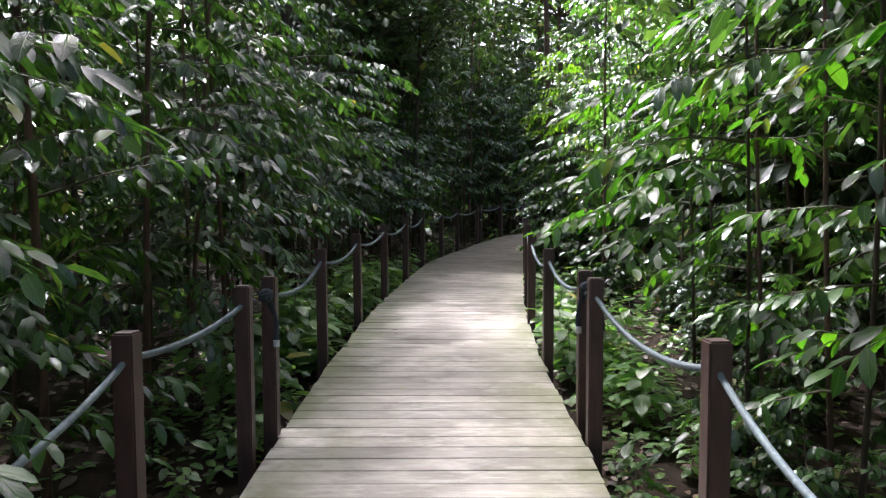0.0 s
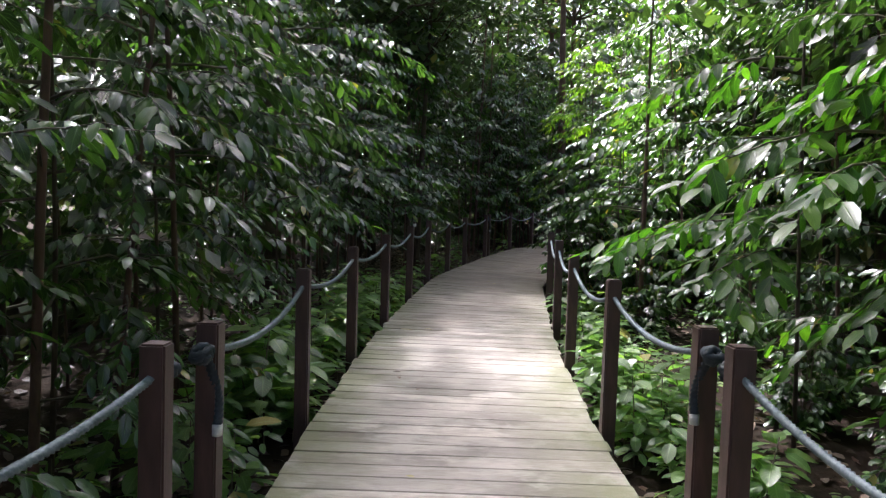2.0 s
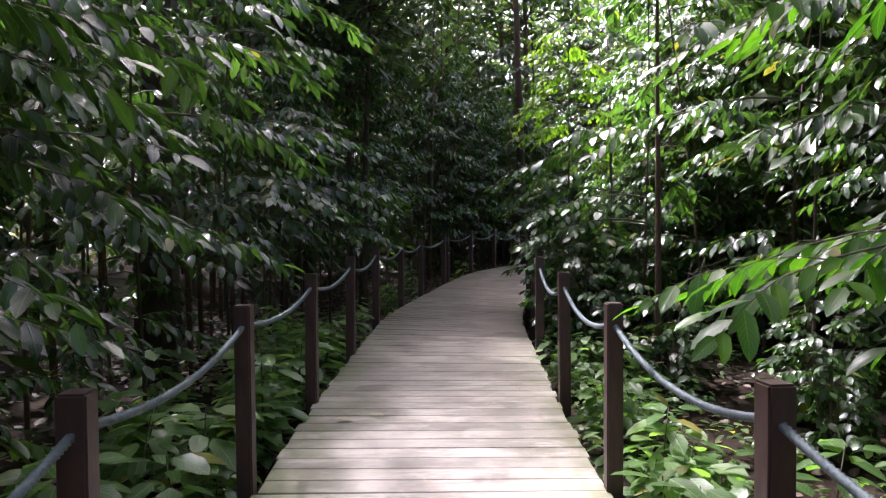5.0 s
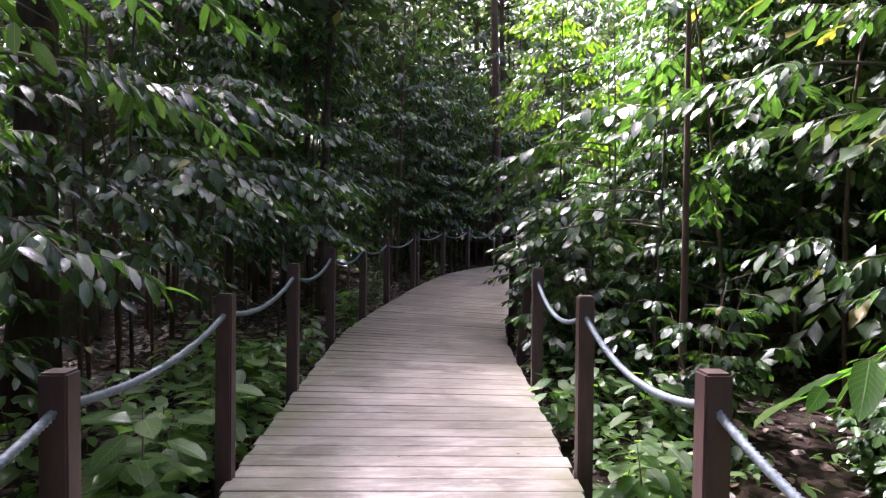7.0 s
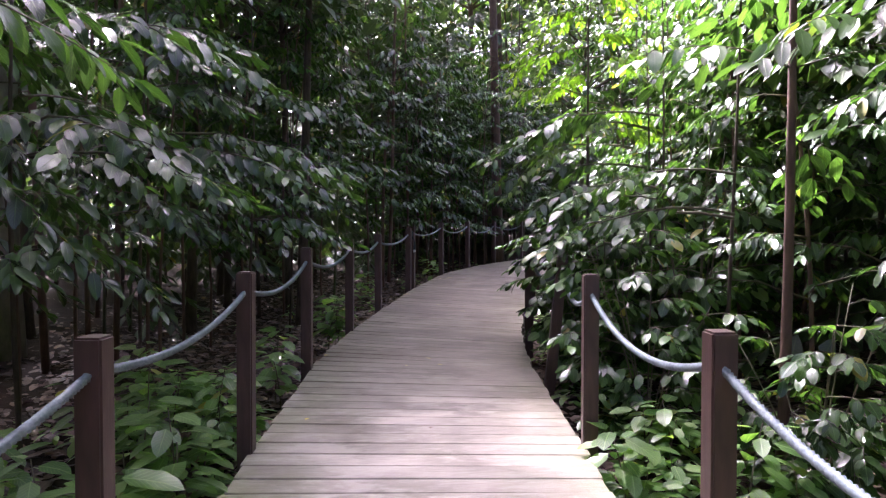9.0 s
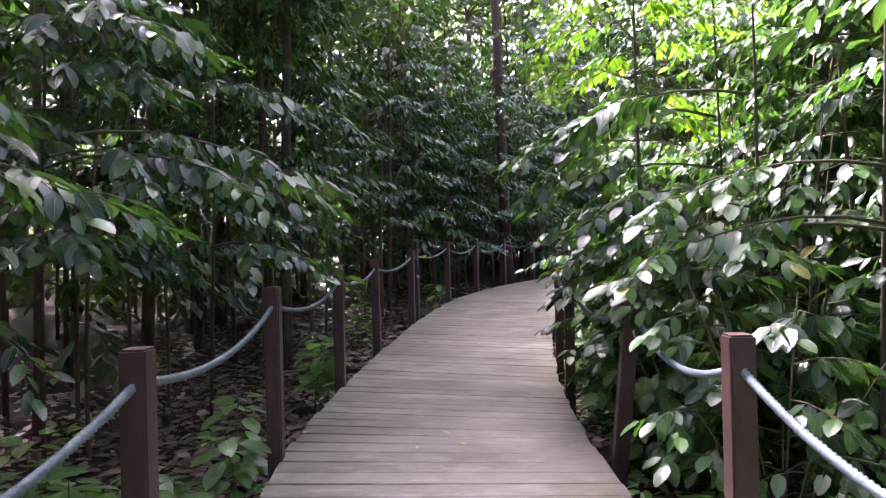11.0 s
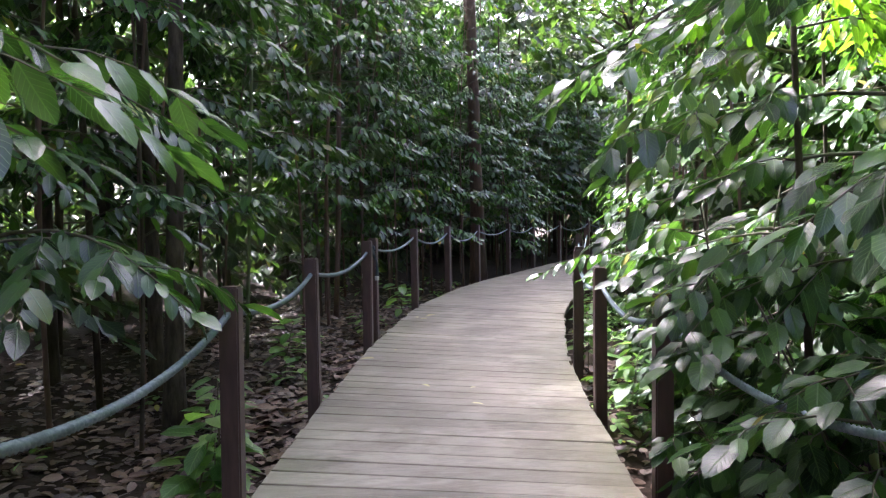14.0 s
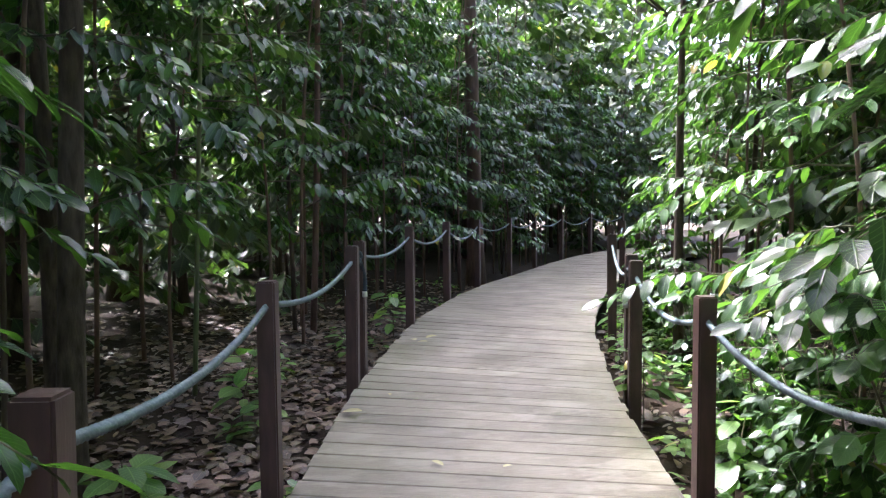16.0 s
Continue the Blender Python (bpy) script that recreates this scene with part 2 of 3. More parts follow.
# a leaf of length 1 along +x, lying in xy, folded a little along its midrib, its tip drawn out and drooping
LEAF_V = np.array([(0, 0, 0), (0.33, 0, -0.015), (0.68, 0, -0.06), (1.0, 0, -0.17),
                   (0.22, 0.17, 0.03), (0.6, 0.19, -0.01), (0.22, -0.17, 0.03), (0.6, -0.19, -0.01),
                   (0.86, 0.11, -0.09), (0.86, -0.11, -0.09)])
LEAF_UV = np.array([(0, 0), (0, 0.33), (0, 0.68), (0, 1), (1, 0.22), (1, 0.6), (-1, 0.22), (-1, 0.6), (1, 0.86), (-1, 0.86)])
LEAF_F = [(0, 1, 4), (1, 2, 5, 4), (2, 3, 8, 5), (0, 6, 1), (1, 6, 7, 2), (2, 7, 9, 3)]
LOW_V = LEAF_V[[0, 3, 5, 7]] * (1, 1.25, 1)
LOW_UV = LEAF_UV[[0, 3, 5, 7]]
LOW_F = [(0, 1, 2), (0, 3, 1)]


def leaves_mesh(name, places, ways, ups, lengths, material, wide=1.0, low=False):
    """One mesh of many leaves: where each begins, which way it points, its upper side and its length."""
    p, x, z = (np.asarray(a, float) for a in (places, ways, ups))
    s = np.asarray(lengths, float)[:, None, None]
    x /= np.linalg.norm(x, axis=1)[:, None] + 1e-9
    y = np.cross(z, x)
    y /= np.linalg.norm(y, axis=1)[:, None] + 1e-9
    z = np.cross(x, y)
    tv, tu, tf = (LOW_V, LOW_UV, LOW_F) if low else (LEAF_V, LEAF_UV, LEAF_F)
    basis = np.stack([x, y, z], 1)
    verts = p[:, None, :] + s * np.einsum("vk,nkc->nvc", tv * (1, wide, 1), basis)
    count, k = len(p), len(tv)
    faces = [tuple(i + n * k for i in f) for n in range(count) for f in tf]
    return mesh_of(name, verts.reshape(-1, 3).tolist(), faces, material, np.tile(tu, (count, 1)))


# ---- the line of the walk ----
CY = [-30, -8, 0, 3.4, 4.5, 6.2, 8, 9.6, 11.4, 13.7, 15.5, 17.3, 19.0, 21.2, 22.86, 24.5, 26.05, 27.9, 29.9, 31.45, 33.2, 34.4, 35.2, 60]
CX = [0.9, 0.6, 0.33, 0.21, 0.16, 0.11, 0.12, 0.18, 0.31, 0.49, 0.77, 1.16, 1.59, 2.35, 3.15, 4.06, 5.08, 6.3, 7.8, 9.25, 11.6, 14.4, 18.5, 190]
PY = [-30, -6, 0, 4, 6.2, 8, 9.7, 11.5, 13.5, 15.6, 17.5, 19.2, 21.2, 23.3, 27, 33, 60]
PZ = [-1.0, -0.55, -0.34, -0.16, -0.075, 0.005, 0.085, 0.165, 0.225, 0.25, 0.295, 0.385, 0.495, 0.55, 0.6, 0.72, 0.9]
_y = np.arange(-30, 60, 0.05)
_k = np.hanning(31) / np.hanning(31).sum()


def _smooth(a):
    return np.convolve(np.pad(a, 15, mode="reflect", reflect_type="odd"), _k, mode="valid")


_x, _z = _smooth(np.interp(_y, CY, CX)), _smooth(np.interp(_y, PY, PZ))
_s = np.concatenate([[0], np.cumsum(np.hypot(np.diff(_x), np.diff(_y)))])
S0 = float(np.interp(0, _y, _s))


def deck_z(y):
    return float(np.interp(y, _y, _z))


def bank(y):
    """How far the deck tips down to the right, in metres for each metre across."""
    return float(np.interp(y, [10.5, 14.5, 21.0, 26.0], [0.0, 0.045, 0.04, 0.0]))


def along(s, d):
    """The place s metres along the deck from y = 0 and d to the right of its middle, with the heading there."""
    s = s + S0
    x, y, z = (float(np.interp(s, _s, a)) for a in (_x, _y, _z))
    x2, y2 = float(np.interp(s + 0.2, _s, _x)), float(np.interp(s + 0.2, _s, _y))
    h = math.atan2(x2 - x, y2 - y)
    return x + d * math.cos(h), y - d * math.sin(h), z - bank(y) * d, h


def deck_top(x, y):
    """Height of the boards at a place on the deck."""
    return deck_z(y) - bank(y) * (x - float(np.interp(y, _y, _x)))


def off_deck(x, y):
    """Distance from the deck's middle line."""
    return float(np.hypot(_x - x, _y - y).min())


def ground_z(x, y):
    d = off_deck(x, y) if abs(x) < 60 and -30 < y < 60 else 60
    bumps = 0.10 * noise.noise((0.35 * x, 0.35 * y, 3.1)) + 0.04 * noise.noise((1.3 * x, 1.3 * y, 7.7))
    rise = 0.03 * max(0.0, min(d, 14) - 2)
    return deck_z(min(max(y, -29), 58)) - 0.34 + bumps + rise


# ---- ground ----
def build_ground():
    xs = sorted({*np.arange(-14, 24, 0.5).round(2), *np.arange(-60, 62, 6.0), -900, -300, -120, 120, 300, 900})
    ys = sorted({*np.arange(-6, 40, 0.5).round(2), *np.arange(-30, 62, 6.0), -900, -300, -90, 110, 300, 900})
    verts = [(x, y, ground_z(x, y)) for y in ys for x in xs]
    w = len(xs)
    faces = [(j * w + i, j * w + i + 1, (j + 1) * w + i + 1, (j + 1) * w + i) for j in range(len(ys) - 1) for i in range(w - 1)]
    g = new("ground", mesh_of("ground", verts, faces, SOIL))
    return tagged(g, "dark forest soil covered with fallen leaves", "ground", kind="structure")


ground = build_ground()


# ---- posts and ropes ----
POST_W, POST_H = 0.092, 1.07
LEFT = [(-0.62, -3.3), (-0.72, -1.4), (-0.82, 0.55), (-0.985, 2.54), (-0.92, 3.79), (-0.88, 4.18), (-0.97, 6.11), (-0.94, 7.91), (-0.85, 9.66), (-0.72, 11.46),
        (-0.575, 13.41), (-0.29, 15.36), (0.04, 17.28), (0.55, 19.1), (0.64, 19.51), (1.32, 21.33), (2.12, 23.23), (3.13, 25.5), (4.28, 27.4), (5.37, 29.0), (6.7, 30.75), (8.38, 32.8), (10.2, 34.4)]
RIGHT = [(1.6, -3.2), (1.52, -1.3), (1.42, 0.55), (1.415, 2.43), (1.245, 4.11), (1.24, 4.49), (1.165, 6.1), (1.157, 7.85), (1.25, 9.61), (1.36, 11.41),
         (1.6, 13.31), (1.855, 15.33), (2.19, 16.95), (2.63, 18.57), (2.79, 18.96), (3.54, 20.9), (4.4, 22.8), (5.4, 24.5), (6.5, 26.1), (7.75, 27.8), (9.2, 29.5)]
LEANING = (1.6, 13.31)
LEFT_PAIR, RIGHT_PAIR = (4, 13), (4, 13)        # the first post of each pair that ends a section


def post_mesh():
    bm = box_bm(POST_W, POST_W, POST_H + 0.45, 0.008, (0, 0, (POST_H - 0.45) / 2), 2)
    me = bpy.data.meshes.new("railing_post")
    bm.to_mesh(me)
    bm.free()
    me.materials.append(POST)
    return me


POST_ME = post_mesh()


def heading_at(x, y):
    i = int(np.hypot(_x - x, _y - y).argmin())
    i = min(max(i, 5), len(_x) - 6)
    return math.atan2(_x[i + 4] - _x[i - 4], _y[i + 4] - _y[i - 4])


def put_posts(spots, side):
    rng = random.Random(5 if side < 0 else 6)
    tops = []
    for x, y in spots:
        z = deck_z(y) - side * 1.08 * bank(y)
        h = heading_at(x, y)
        ob = new("railing_post", POST_ME)
        lean = 5.5 if (x, y) == LEANING else rng.uniform(-0.35, 0.35)
        ob.matrix_world = pose(x, y, z, rng.uniform(-0.4, 0.4), lean, -math.degrees(h) + rng.uniform(-3, 3))
        tagged(ob, "square dark brown post with a rope hole, beside the boardwalk", "post", "rope railing posts")
        if (x, y) == LEANING:
            tagged(ob, "square brown post leaning outward beside the boardwalk")
        tops.append((x + (POST_H - 0.115) * math.sin(radians(lean)), y, z + POST_H - 0.115))
    return tops


def rope_mesh(a, b, sag, material=ROPE, radius=0.0145):
    a, b = Vector(a), Vector(b)
    span = (b - a).length
    near = 1 < a[1] < 19
    n = max(12, int(span / (0.0065 if near else 0.03)))
    pts = []
    for k in range(n + 1):
        u = k / n
        p = a.lerp(b, u)
        p.z -= sag * 4 * u * (1 - u)
        pts.append(tuple(p))
    v, f = tube(pts, radius, 10 if near else 6, twist=0.62 if near else 0.0, lobes=3, lobe=0.2 if near else 0.0)
    return mesh_of("rope", v, f, material)


def string_ropes(tops, pairs, side):
    rng = random.Random(11 if side < 0 else 12)
    for k in range(len(tops) - 1):
        if k in pairs:
            continue
        sag = (rng.uniform(0.09, 0.125) if side < 0 else rng.uniform(0.14, 0.19)) * (math.dist(tops[k], tops[k + 1]) / 1.95) ** 1.6
        ob = new("rope", rope_mesh(tops[k], tops[k + 1], sag))
        tagged(ob, "twisted blue-grey rope sagging between two posts", "rope", "railing ropes")


def knot(x, y, z, toward, length, side):
    """A rope end knotted where a section ends: coils round the hole, and a tail that hangs down, its end taped."""
    base = new("rope_knot")
    base.matrix_world = pose(x, y, z, 0, 0, -math.degrees(toward))
    soup = Soup()
    r = random.Random(int(1000 * abs(x)))
    for k in range(4):
        turn = pose(0, 0, 0, r.uniform(-35, 35) + 90 * (k % 2), r.uniform(-30, 30), r.uniform(-40, 40))
        ring = [tuple(turn @ Vector(((0.026 + 0.004 * k) * math.cos(a), 0.008 * math.sin(2 * a), 0.03 * math.sin(a)))) for a in np.linspace(0, 5.9, 26)]
        soup.add(tube(ring, 0.0165, 9, 0.7, 3, 0.2))
    part("coil", soup.mesh("coil", ROPEDARK), base, "dark knotted coil of rope")
    tail = [(0.0 - 0.05 * side * math.sin(1.6 * u), 0.02 + 0.05 * math.sin(2.6 * u), -length * u) for u in np.linspace(0, 1, 46)]
    v, f = tube(tail, 0.0185, 10, 0.62, 3, 0.2)
    part("tail", mesh_of("tail", v, f, ROPEDARK), base)
    e = tail[-1]
    v, f = tube([e, (e[0], e[1], e[2] - 0.02), (e[0], e[1], e[2] - 0.045)], 0.021, 10)
    part("end_tape", mesh_of("end_tape", v, f, TAPE), base, "white taped rope end")
    tagged(base, "dark rope knot with hanging taped tail on a post", "rope", "rope ends")


tops_l, tops_r = put_posts(LEFT, -1), put_posts(RIGHT, 1)
string_ropes(tops_l, LEFT_PAIR, -1)
string_ropes(tops_r, RIGHT_PAIR, 1)
for tops, pairs, side in ((tops_l, LEFT_PAIR, -1), (tops_r, RIGHT_PAIR, 1)):
    for k in pairs:
        x, y, z = tops[k + 1]
        h = heading_at(x, y)
        knot(x - 0.09 * math.sin(h), y - 0.09 * math.cos(h), z, h, 0.27 if side > 0 else 0.3, side)
        x, y, z = tops[k]
        knot(x + 0.085 * math.sin(h), y + 0.085 * math.cos(h), z - 0.01, h + math.pi, 0.22, side)


# ---- plants ----
def grow_branch(rng, start, azimuth, length, lift, leaf_len, twigs, leaves, spread=0.9, droop=0.35, density=1.0):
    """A branch with side twigs in a flat spray; leaves hang in two rows. Returns the wood's tubes and the leaves."""
    wood, P, W, U, L = [], [], [], [], []
    ca, sa = math.cos(azimuth), math.sin(azimuth)

    def axis(origin, az, ln, up, n):
        pts = []
        for k in range(n + 1):
            u = k / n
            z = up * u * ln - droop * ln * u * u
            bend = 0.12 * ln * math.sin(2.4 * u + origin[2] * 5)
            pts.append((origin[0] + math.cos(az) * ln * u - math.sin(az) * bend * u, origin[1] + math.sin(az) * ln * u + math.cos(az) * bend * u, origin[2] + z))
        return pts

    def dress(pts, az, first, size):
        n = max(2, int(len_of(pts) / (size * 0.44) * density))
        arr = np.array(pts)
        for k in range(n):
            u = first + (1 - first) * (k + 0.5) / n
            i = min(int(u * (len(arr) - 1)), len(arr) - 2)
            q = arr[i] + (arr[i + 1] - arr[i]) * (u * (len(arr) - 1) - i)
            side = 1 if k % 2 else -1
            a = az + side * rng.uniform(0.75, 1.15) * (1 - 0.35 * u)
            dip = rng.uniform(0.2, 1.3)
            P.append(q)
            W.append((math.cos(a), math.sin(a), -dip))
            U.append((0.35 * math.cos(a) + rng.gauss(0, 0.3), 0.35 * math.sin(a) + rng.gauss(0, 0.3), 1))
            L.append(size * rng.uniform(0.68, 1.18) * (0.75 + 0.45 * math.sin(math.pi * min(u, 0.9))))
        P.append(arr[-1])
        W.append((math.cos(az), math.sin(az), -rng.uniform(0.2, 0.6)))
        U.append((rng.gauss(0, 0.3), rng.gauss(0, 0.3), 1))
        L.append(size * rng.uniform(0.9, 1.2))

    def len_of(pts):
        return sum(math.dist(a, b) for a, b in zip(pts, pts[1:]))

    main = axis(start, azimuth, length, lift, 6)
    wood.append((main, np.linspace(0.004 + 0.006 * length, 0.0022, 7)))
    dress(main, azimuth, 0.35, leaf_len)
    for k in range(twigs):
        u = 0.25 + 0.65 * (k + rng.random() * 0.6) / twigs
        i = min(int(u * 6), 5)
        o = tuple(np.array(main[i]) + (np.array(main[i + 1]) - np.array(main[i])) * (u * 6 - i))
        az = azimuth + (1 if k % 2 else -1) * rng.uniform(0.55, spread)
        ln = length * rng.uniform(0.32, 0.55) * (1.1 - 0.5 * u)
        tw = axis(o, az, ln, rng.uniform(-0.1, 0.25), 4)
        wood.append((tw, np.linspace(0.0035, 0.0016, 5)))
        dress(tw, az, 0.12, leaf_len)
    return wood, P, W, U, L


def understorey_tree(seed, height, reach, leaf_len, branches, first, material, bark=STEM, twigs=4, low=False, wide=1.0, lean=0.1, radius=0.022, droop=0.35, density=1.0):
    """A slender tree: trunk, limbs and a crown of sprays from first metres up."""
    rng = random.Random(seed)
    root = new("understorey_tree")
    la = rng.uniform(0, 6.28)
    trunk = [(lean * height * u * u * math.cos(la) + 0.05 * math.sin(5 * u + seed), lean * height * u * u * math.sin(la) + 0.05 * math.cos(4 * u + seed), -0.25 + (height + 0.25) * u) for u in np.linspace(0, 1, 11)]
    v, f = tube(trunk, np.linspace(radius, 0.006, 11), 8)
    part("trunk", mesh_of("trunk", v, f, bark), root)
    limbs, P, W, U, L = Soup(), [], [], [], []
    tr = np.array(trunk)
    for k in range(branches):
        u = (first + (height - first) * ((k + rng.random()) / branches) ** 0.92 + 0.25) / (height + 0.25)
        i = min(int(u * 10), 9)
        o = tuple(tr[i] + (tr[i + 1] - tr[i]) * (u * 10 - i))
        ln = reach * rng.uniform(0.65, 1.1) * (1.05 - 0.5 * max(0, u - 0.3))
        wd, p, w, uu, l = grow_branch(rng, o, k * 2.4 + rng.uniform(-0.5, 0.5), ln, rng.uniform(0.0, 0.75), leaf_len, twigs, 0, droop=droop * rng.uniform(0.6, 2.0), density=density)
        limbs.add(tube(wd[0][0][::2], wd[0][1][::2], 3))
        for pts, rad in () if low else wd[1:]:
            limbs.add(tube(pts[::2], rad[::2], 3))
        P += p
        W += w
        U += uu
        L += l
    part("branch", limbs.mesh("branch", TWIG), root, "", "stuff")
    part("crown", leaves_mesh("crown", P, W, U, L, material, wide, low), root, "", "stuff")
    return root


def reaching_tree(seed, x, y, height, targets, leaf_len, material, wide=1.0, bark=STEM):
    """A slender tree whose branches reach out to the given tips."""
    rng = random.Random(seed)
    root = new("understorey_tree")
    g = ground_z(x, y)
    root.matrix_basis = pose(x, y, g)
    trunk = [(0.05 * math.sin(4 * u + seed), 0.05 * math.cos(3 * u + seed), -0.25 + (height + 0.25) * u) for u in np.linspace(0, 1, 9)]
    v, f = tube(trunk, np.linspace(0.019, 0.005, 9), 8)
    part("trunk", mesh_of("trunk", v, f, bark), root)
    for tx, ty, tz in targets:
        dx, dy = tx - x, ty - y
        ln = max(0.3, math.hypot(dx, dy))
        o = (0, 0, min(height, max(0.25, tz - g + 0.2 * ln)))
        wd, P, W, U, L = grow_branch(rng, o, math.atan2(dy, dx), ln, 0.25, leaf_len, 4, 0, droop=0.45, density=1.2)
        soup = Soup()
        for pts, rad in wd:
            soup.add(tube(pts, rad, 5))
        limb = part("branch", soup.mesh("branch", TWIG), root)
        part("leaf_spray", leaves_mesh("leaf_spray", P, W, U, L, material, wide), limb, "", "stuff")
    return tagged(root, "slender tree whose leafy branches reach over the rope railing", "tree", "overhanging trees")


def shrub(seed, height, reach, leaf_len, stems, material, wide=1.2):
    """A many-stemmed shrub with broad leaves down to the ground."""
    rng = random.Random(seed)
    root = new("shrub")
    wood, P, W, U, L = Soup(), [], [], [], []
    for k in range(stems):
        az = k * 2.4 + rng.uniform(-0.4, 0.4)
        out, hh = reach * rng.uniform(0.25, 0.8), height * rng.uniform(0.45, 1.0)
        stem = [(out * u ** 1.4 * math.cos(az), out * u ** 1.4 * math.sin(az), -0.2 + (hh + 0.2) * u) for u in np.linspace(0, 1, 7)]
        wood.add(tube(stem, np.linspace(0.012, 0.004, 7), 5))
        for j in range(7):
            u = 0.18 + 0.8 * (j + rng.random() * 0.7) / 7
            i = min(int(u * 6), 5)
            o = tuple(np.array(stem[i]) + (np.array(stem[i + 1]) - np.array(stem[i])) * (u * 6 - i))
            wd, p, w, uu, l = grow_branch(rng, o, az + rng.uniform(-1.7, 1.7), reach * rng.uniform(0.35, 0.6), rng.uniform(0.1, 0.6), leaf_len, 2, 0, droop=0.4)
            for pts, rad in wd:
                wood.add(tube(pts[::2], rad[::2], 3))
            P += p
            W += w
            U += uu
            L += l
    part("stem", wood.mesh("stem", TWIG), root, "", "stuff")
    part("foliage", leaves_mesh("foliage", P, W, U, L, material, wide), root, "", "stuff")
    return root


def seedling(seed, height, leaves, leaf_len, material, wide=1.2):
    rng = random.Random(seed)
    root = new("seedling")
    top = (rng.uniform(-0.08, 0.08), rng.uniform(-0.08, 0.08), height)
    stem = [(top[0] * u * u, top[1] * u * u, -0.08 + (height + 0.08) * u) for u in np.linspace(0, 1, 5)]
    v, f = tube(stem, np.linspace(0.006, 0.003, 5), 5)
    part("stem", mesh_of("stem", v, f, TWIG), root)
    P, W, U, L = [], [], [], []
    for k in range(leaves):
        u = 0.35 + 0.65 * k / max(1, leaves - 1)
        a = k * 2.4 + rng.uniform(-0.4, 0.4)
        r = 0.03 + 0.06 * rng.random()
        P.append((top[0] * u * u + r * math.cos(a), top[1] * u * u + r * math.sin(a), height * u))
        W.append((math.cos(a), math.sin(a), rng.uniform(-0.5, 0.35)))
        U.append((rng.gauss(0, 0.2), rng.gauss(0, 0.2), 1))
        L.append(leaf_len * rng.uniform(0.6, 1.2))
    part("foliage", leaves_mesh("foliage", P, W, U, L, material, wide), root, "", "stuff")
    return root


def forest_tree(seed, height, radius, material, bark, clumps, leaf_len=0.3, crown_from=0.5, reach=2.6):
    """A tall tree: tapered trunk with flared foot, limbs, and clumps of leaves with gaps between them."""
    rng = random.Random(seed)
    root = new("forest_tree")
    trunk = [(0.25 * math.sin(2.1 * u + seed), 0.25 * math.cos(1.7 * u + seed), -0.4 + (height + 0.4) * u) for u in np.linspace(0, 1, 15)]
    rad = radius * (1 - 0.75 * np.linspace(0, 1, 15))
    rad[0] *= 1.5
    rad[1] *= 1.1
    v, f = tube(trunk, rad, 12)
    part("trunk", mesh_of("trunk", v, f, bark), root)
    limbs, P, W, U, L = Soup(), [], [], [], []
    for k in range(clumps):
        u = crown_from + (1 - crown_from) * (k + rng.random()) / clumps
        i = min(int(u * 14), 13)
        o = np.array(trunk[i])
        az, ln = k * 2.4 + rng.uniform(-0.5, 0.5), reach * rng.uniform(0.5, 1.1)
        e = o + np.array((ln * math.cos(az), ln * math.sin(az), ln * rng.uniform(0.1, 0.6)))
        mid = (o + e) / 2 + np.array((0, 0, 0.15 * ln))
        limbs.add(tube([tuple(o), tuple(mid), tuple(e)], [0.05, 0.03, 0.012], 5))
        size = rng.uniform(0.5, 1.0)
        for j in range(46):
            q = np.array([rng.gauss(0, 1) for _ in range(3)]) * size * (0.6, 0.6, 0.3)
            P.append(tuple(e + q))
            a = rng.uniform(0, 6.28)
            W.append((math.cos(a), math.sin(a), rng.uniform(-0.9, 0.1)))
            U.append((rng.gauss(0, 0.4), rng.gauss(0, 0.4), 1))
            L.append(leaf_len * rng.uniform(0.6, 1.2))
    part("branch", limbs.mesh("branch", bark), root, "", "stuff")
    part("crown", leaves_mesh("crown", P, W, U, L, material, 1.2, True), root, "", "stuff")
    return root


def pole_tree(seed, height, radius, bark):
    """A thin straight stem with a few small tufts high up."""
    rng = random.Random(seed)
    root = new("pole_tree")
    a = rng.uniform(0, 6.28)
    stem = [(0.04 * height * u * math.cos(a) + 0.03 * math.sin(6 * u + seed), 0.04 * height * u * math.sin(a), -0.3 + (height + 0.3) * u) for u in np.linspace(0, 1, 9)]
    v, f = tube(stem, np.linspace(radius, radius * 0.45, 9), 7)
    part("trunk", mesh_of("trunk", v, f, bark), root)
    P, W, U, L = [], [], [], []
    limbs = Soup()
    for k in range(16):
        u = 0.22 + 0.78 * (k + rng.random()) / 16
        i = min(int(u * 8), 7)
        o = np.array(stem[i]) + (np.array(stem[i + 1]) - np.array(stem[i])) * (u * 8 - i)
        wd, p, w, uu, l = grow_branch(rng, tuple(o), rng.uniform(0, 6.28), rng.uniform(0.5, 1.0), rng.uniform(0.1, 0.7), 0.16, 2, 0)
        limbs.add(tube(wd[0][0][::2], wd[0][1][::2], 3))
        P += p
        W += w
        U += uu
        L += l
    part("branch", limbs.mesh("branch", TWIG), root, "", "stuff")
    part("crown", leaves_mesh("crown", P, W, U, L, LEAFFAR, 1.1, True), root, "", "stuff")
    return root


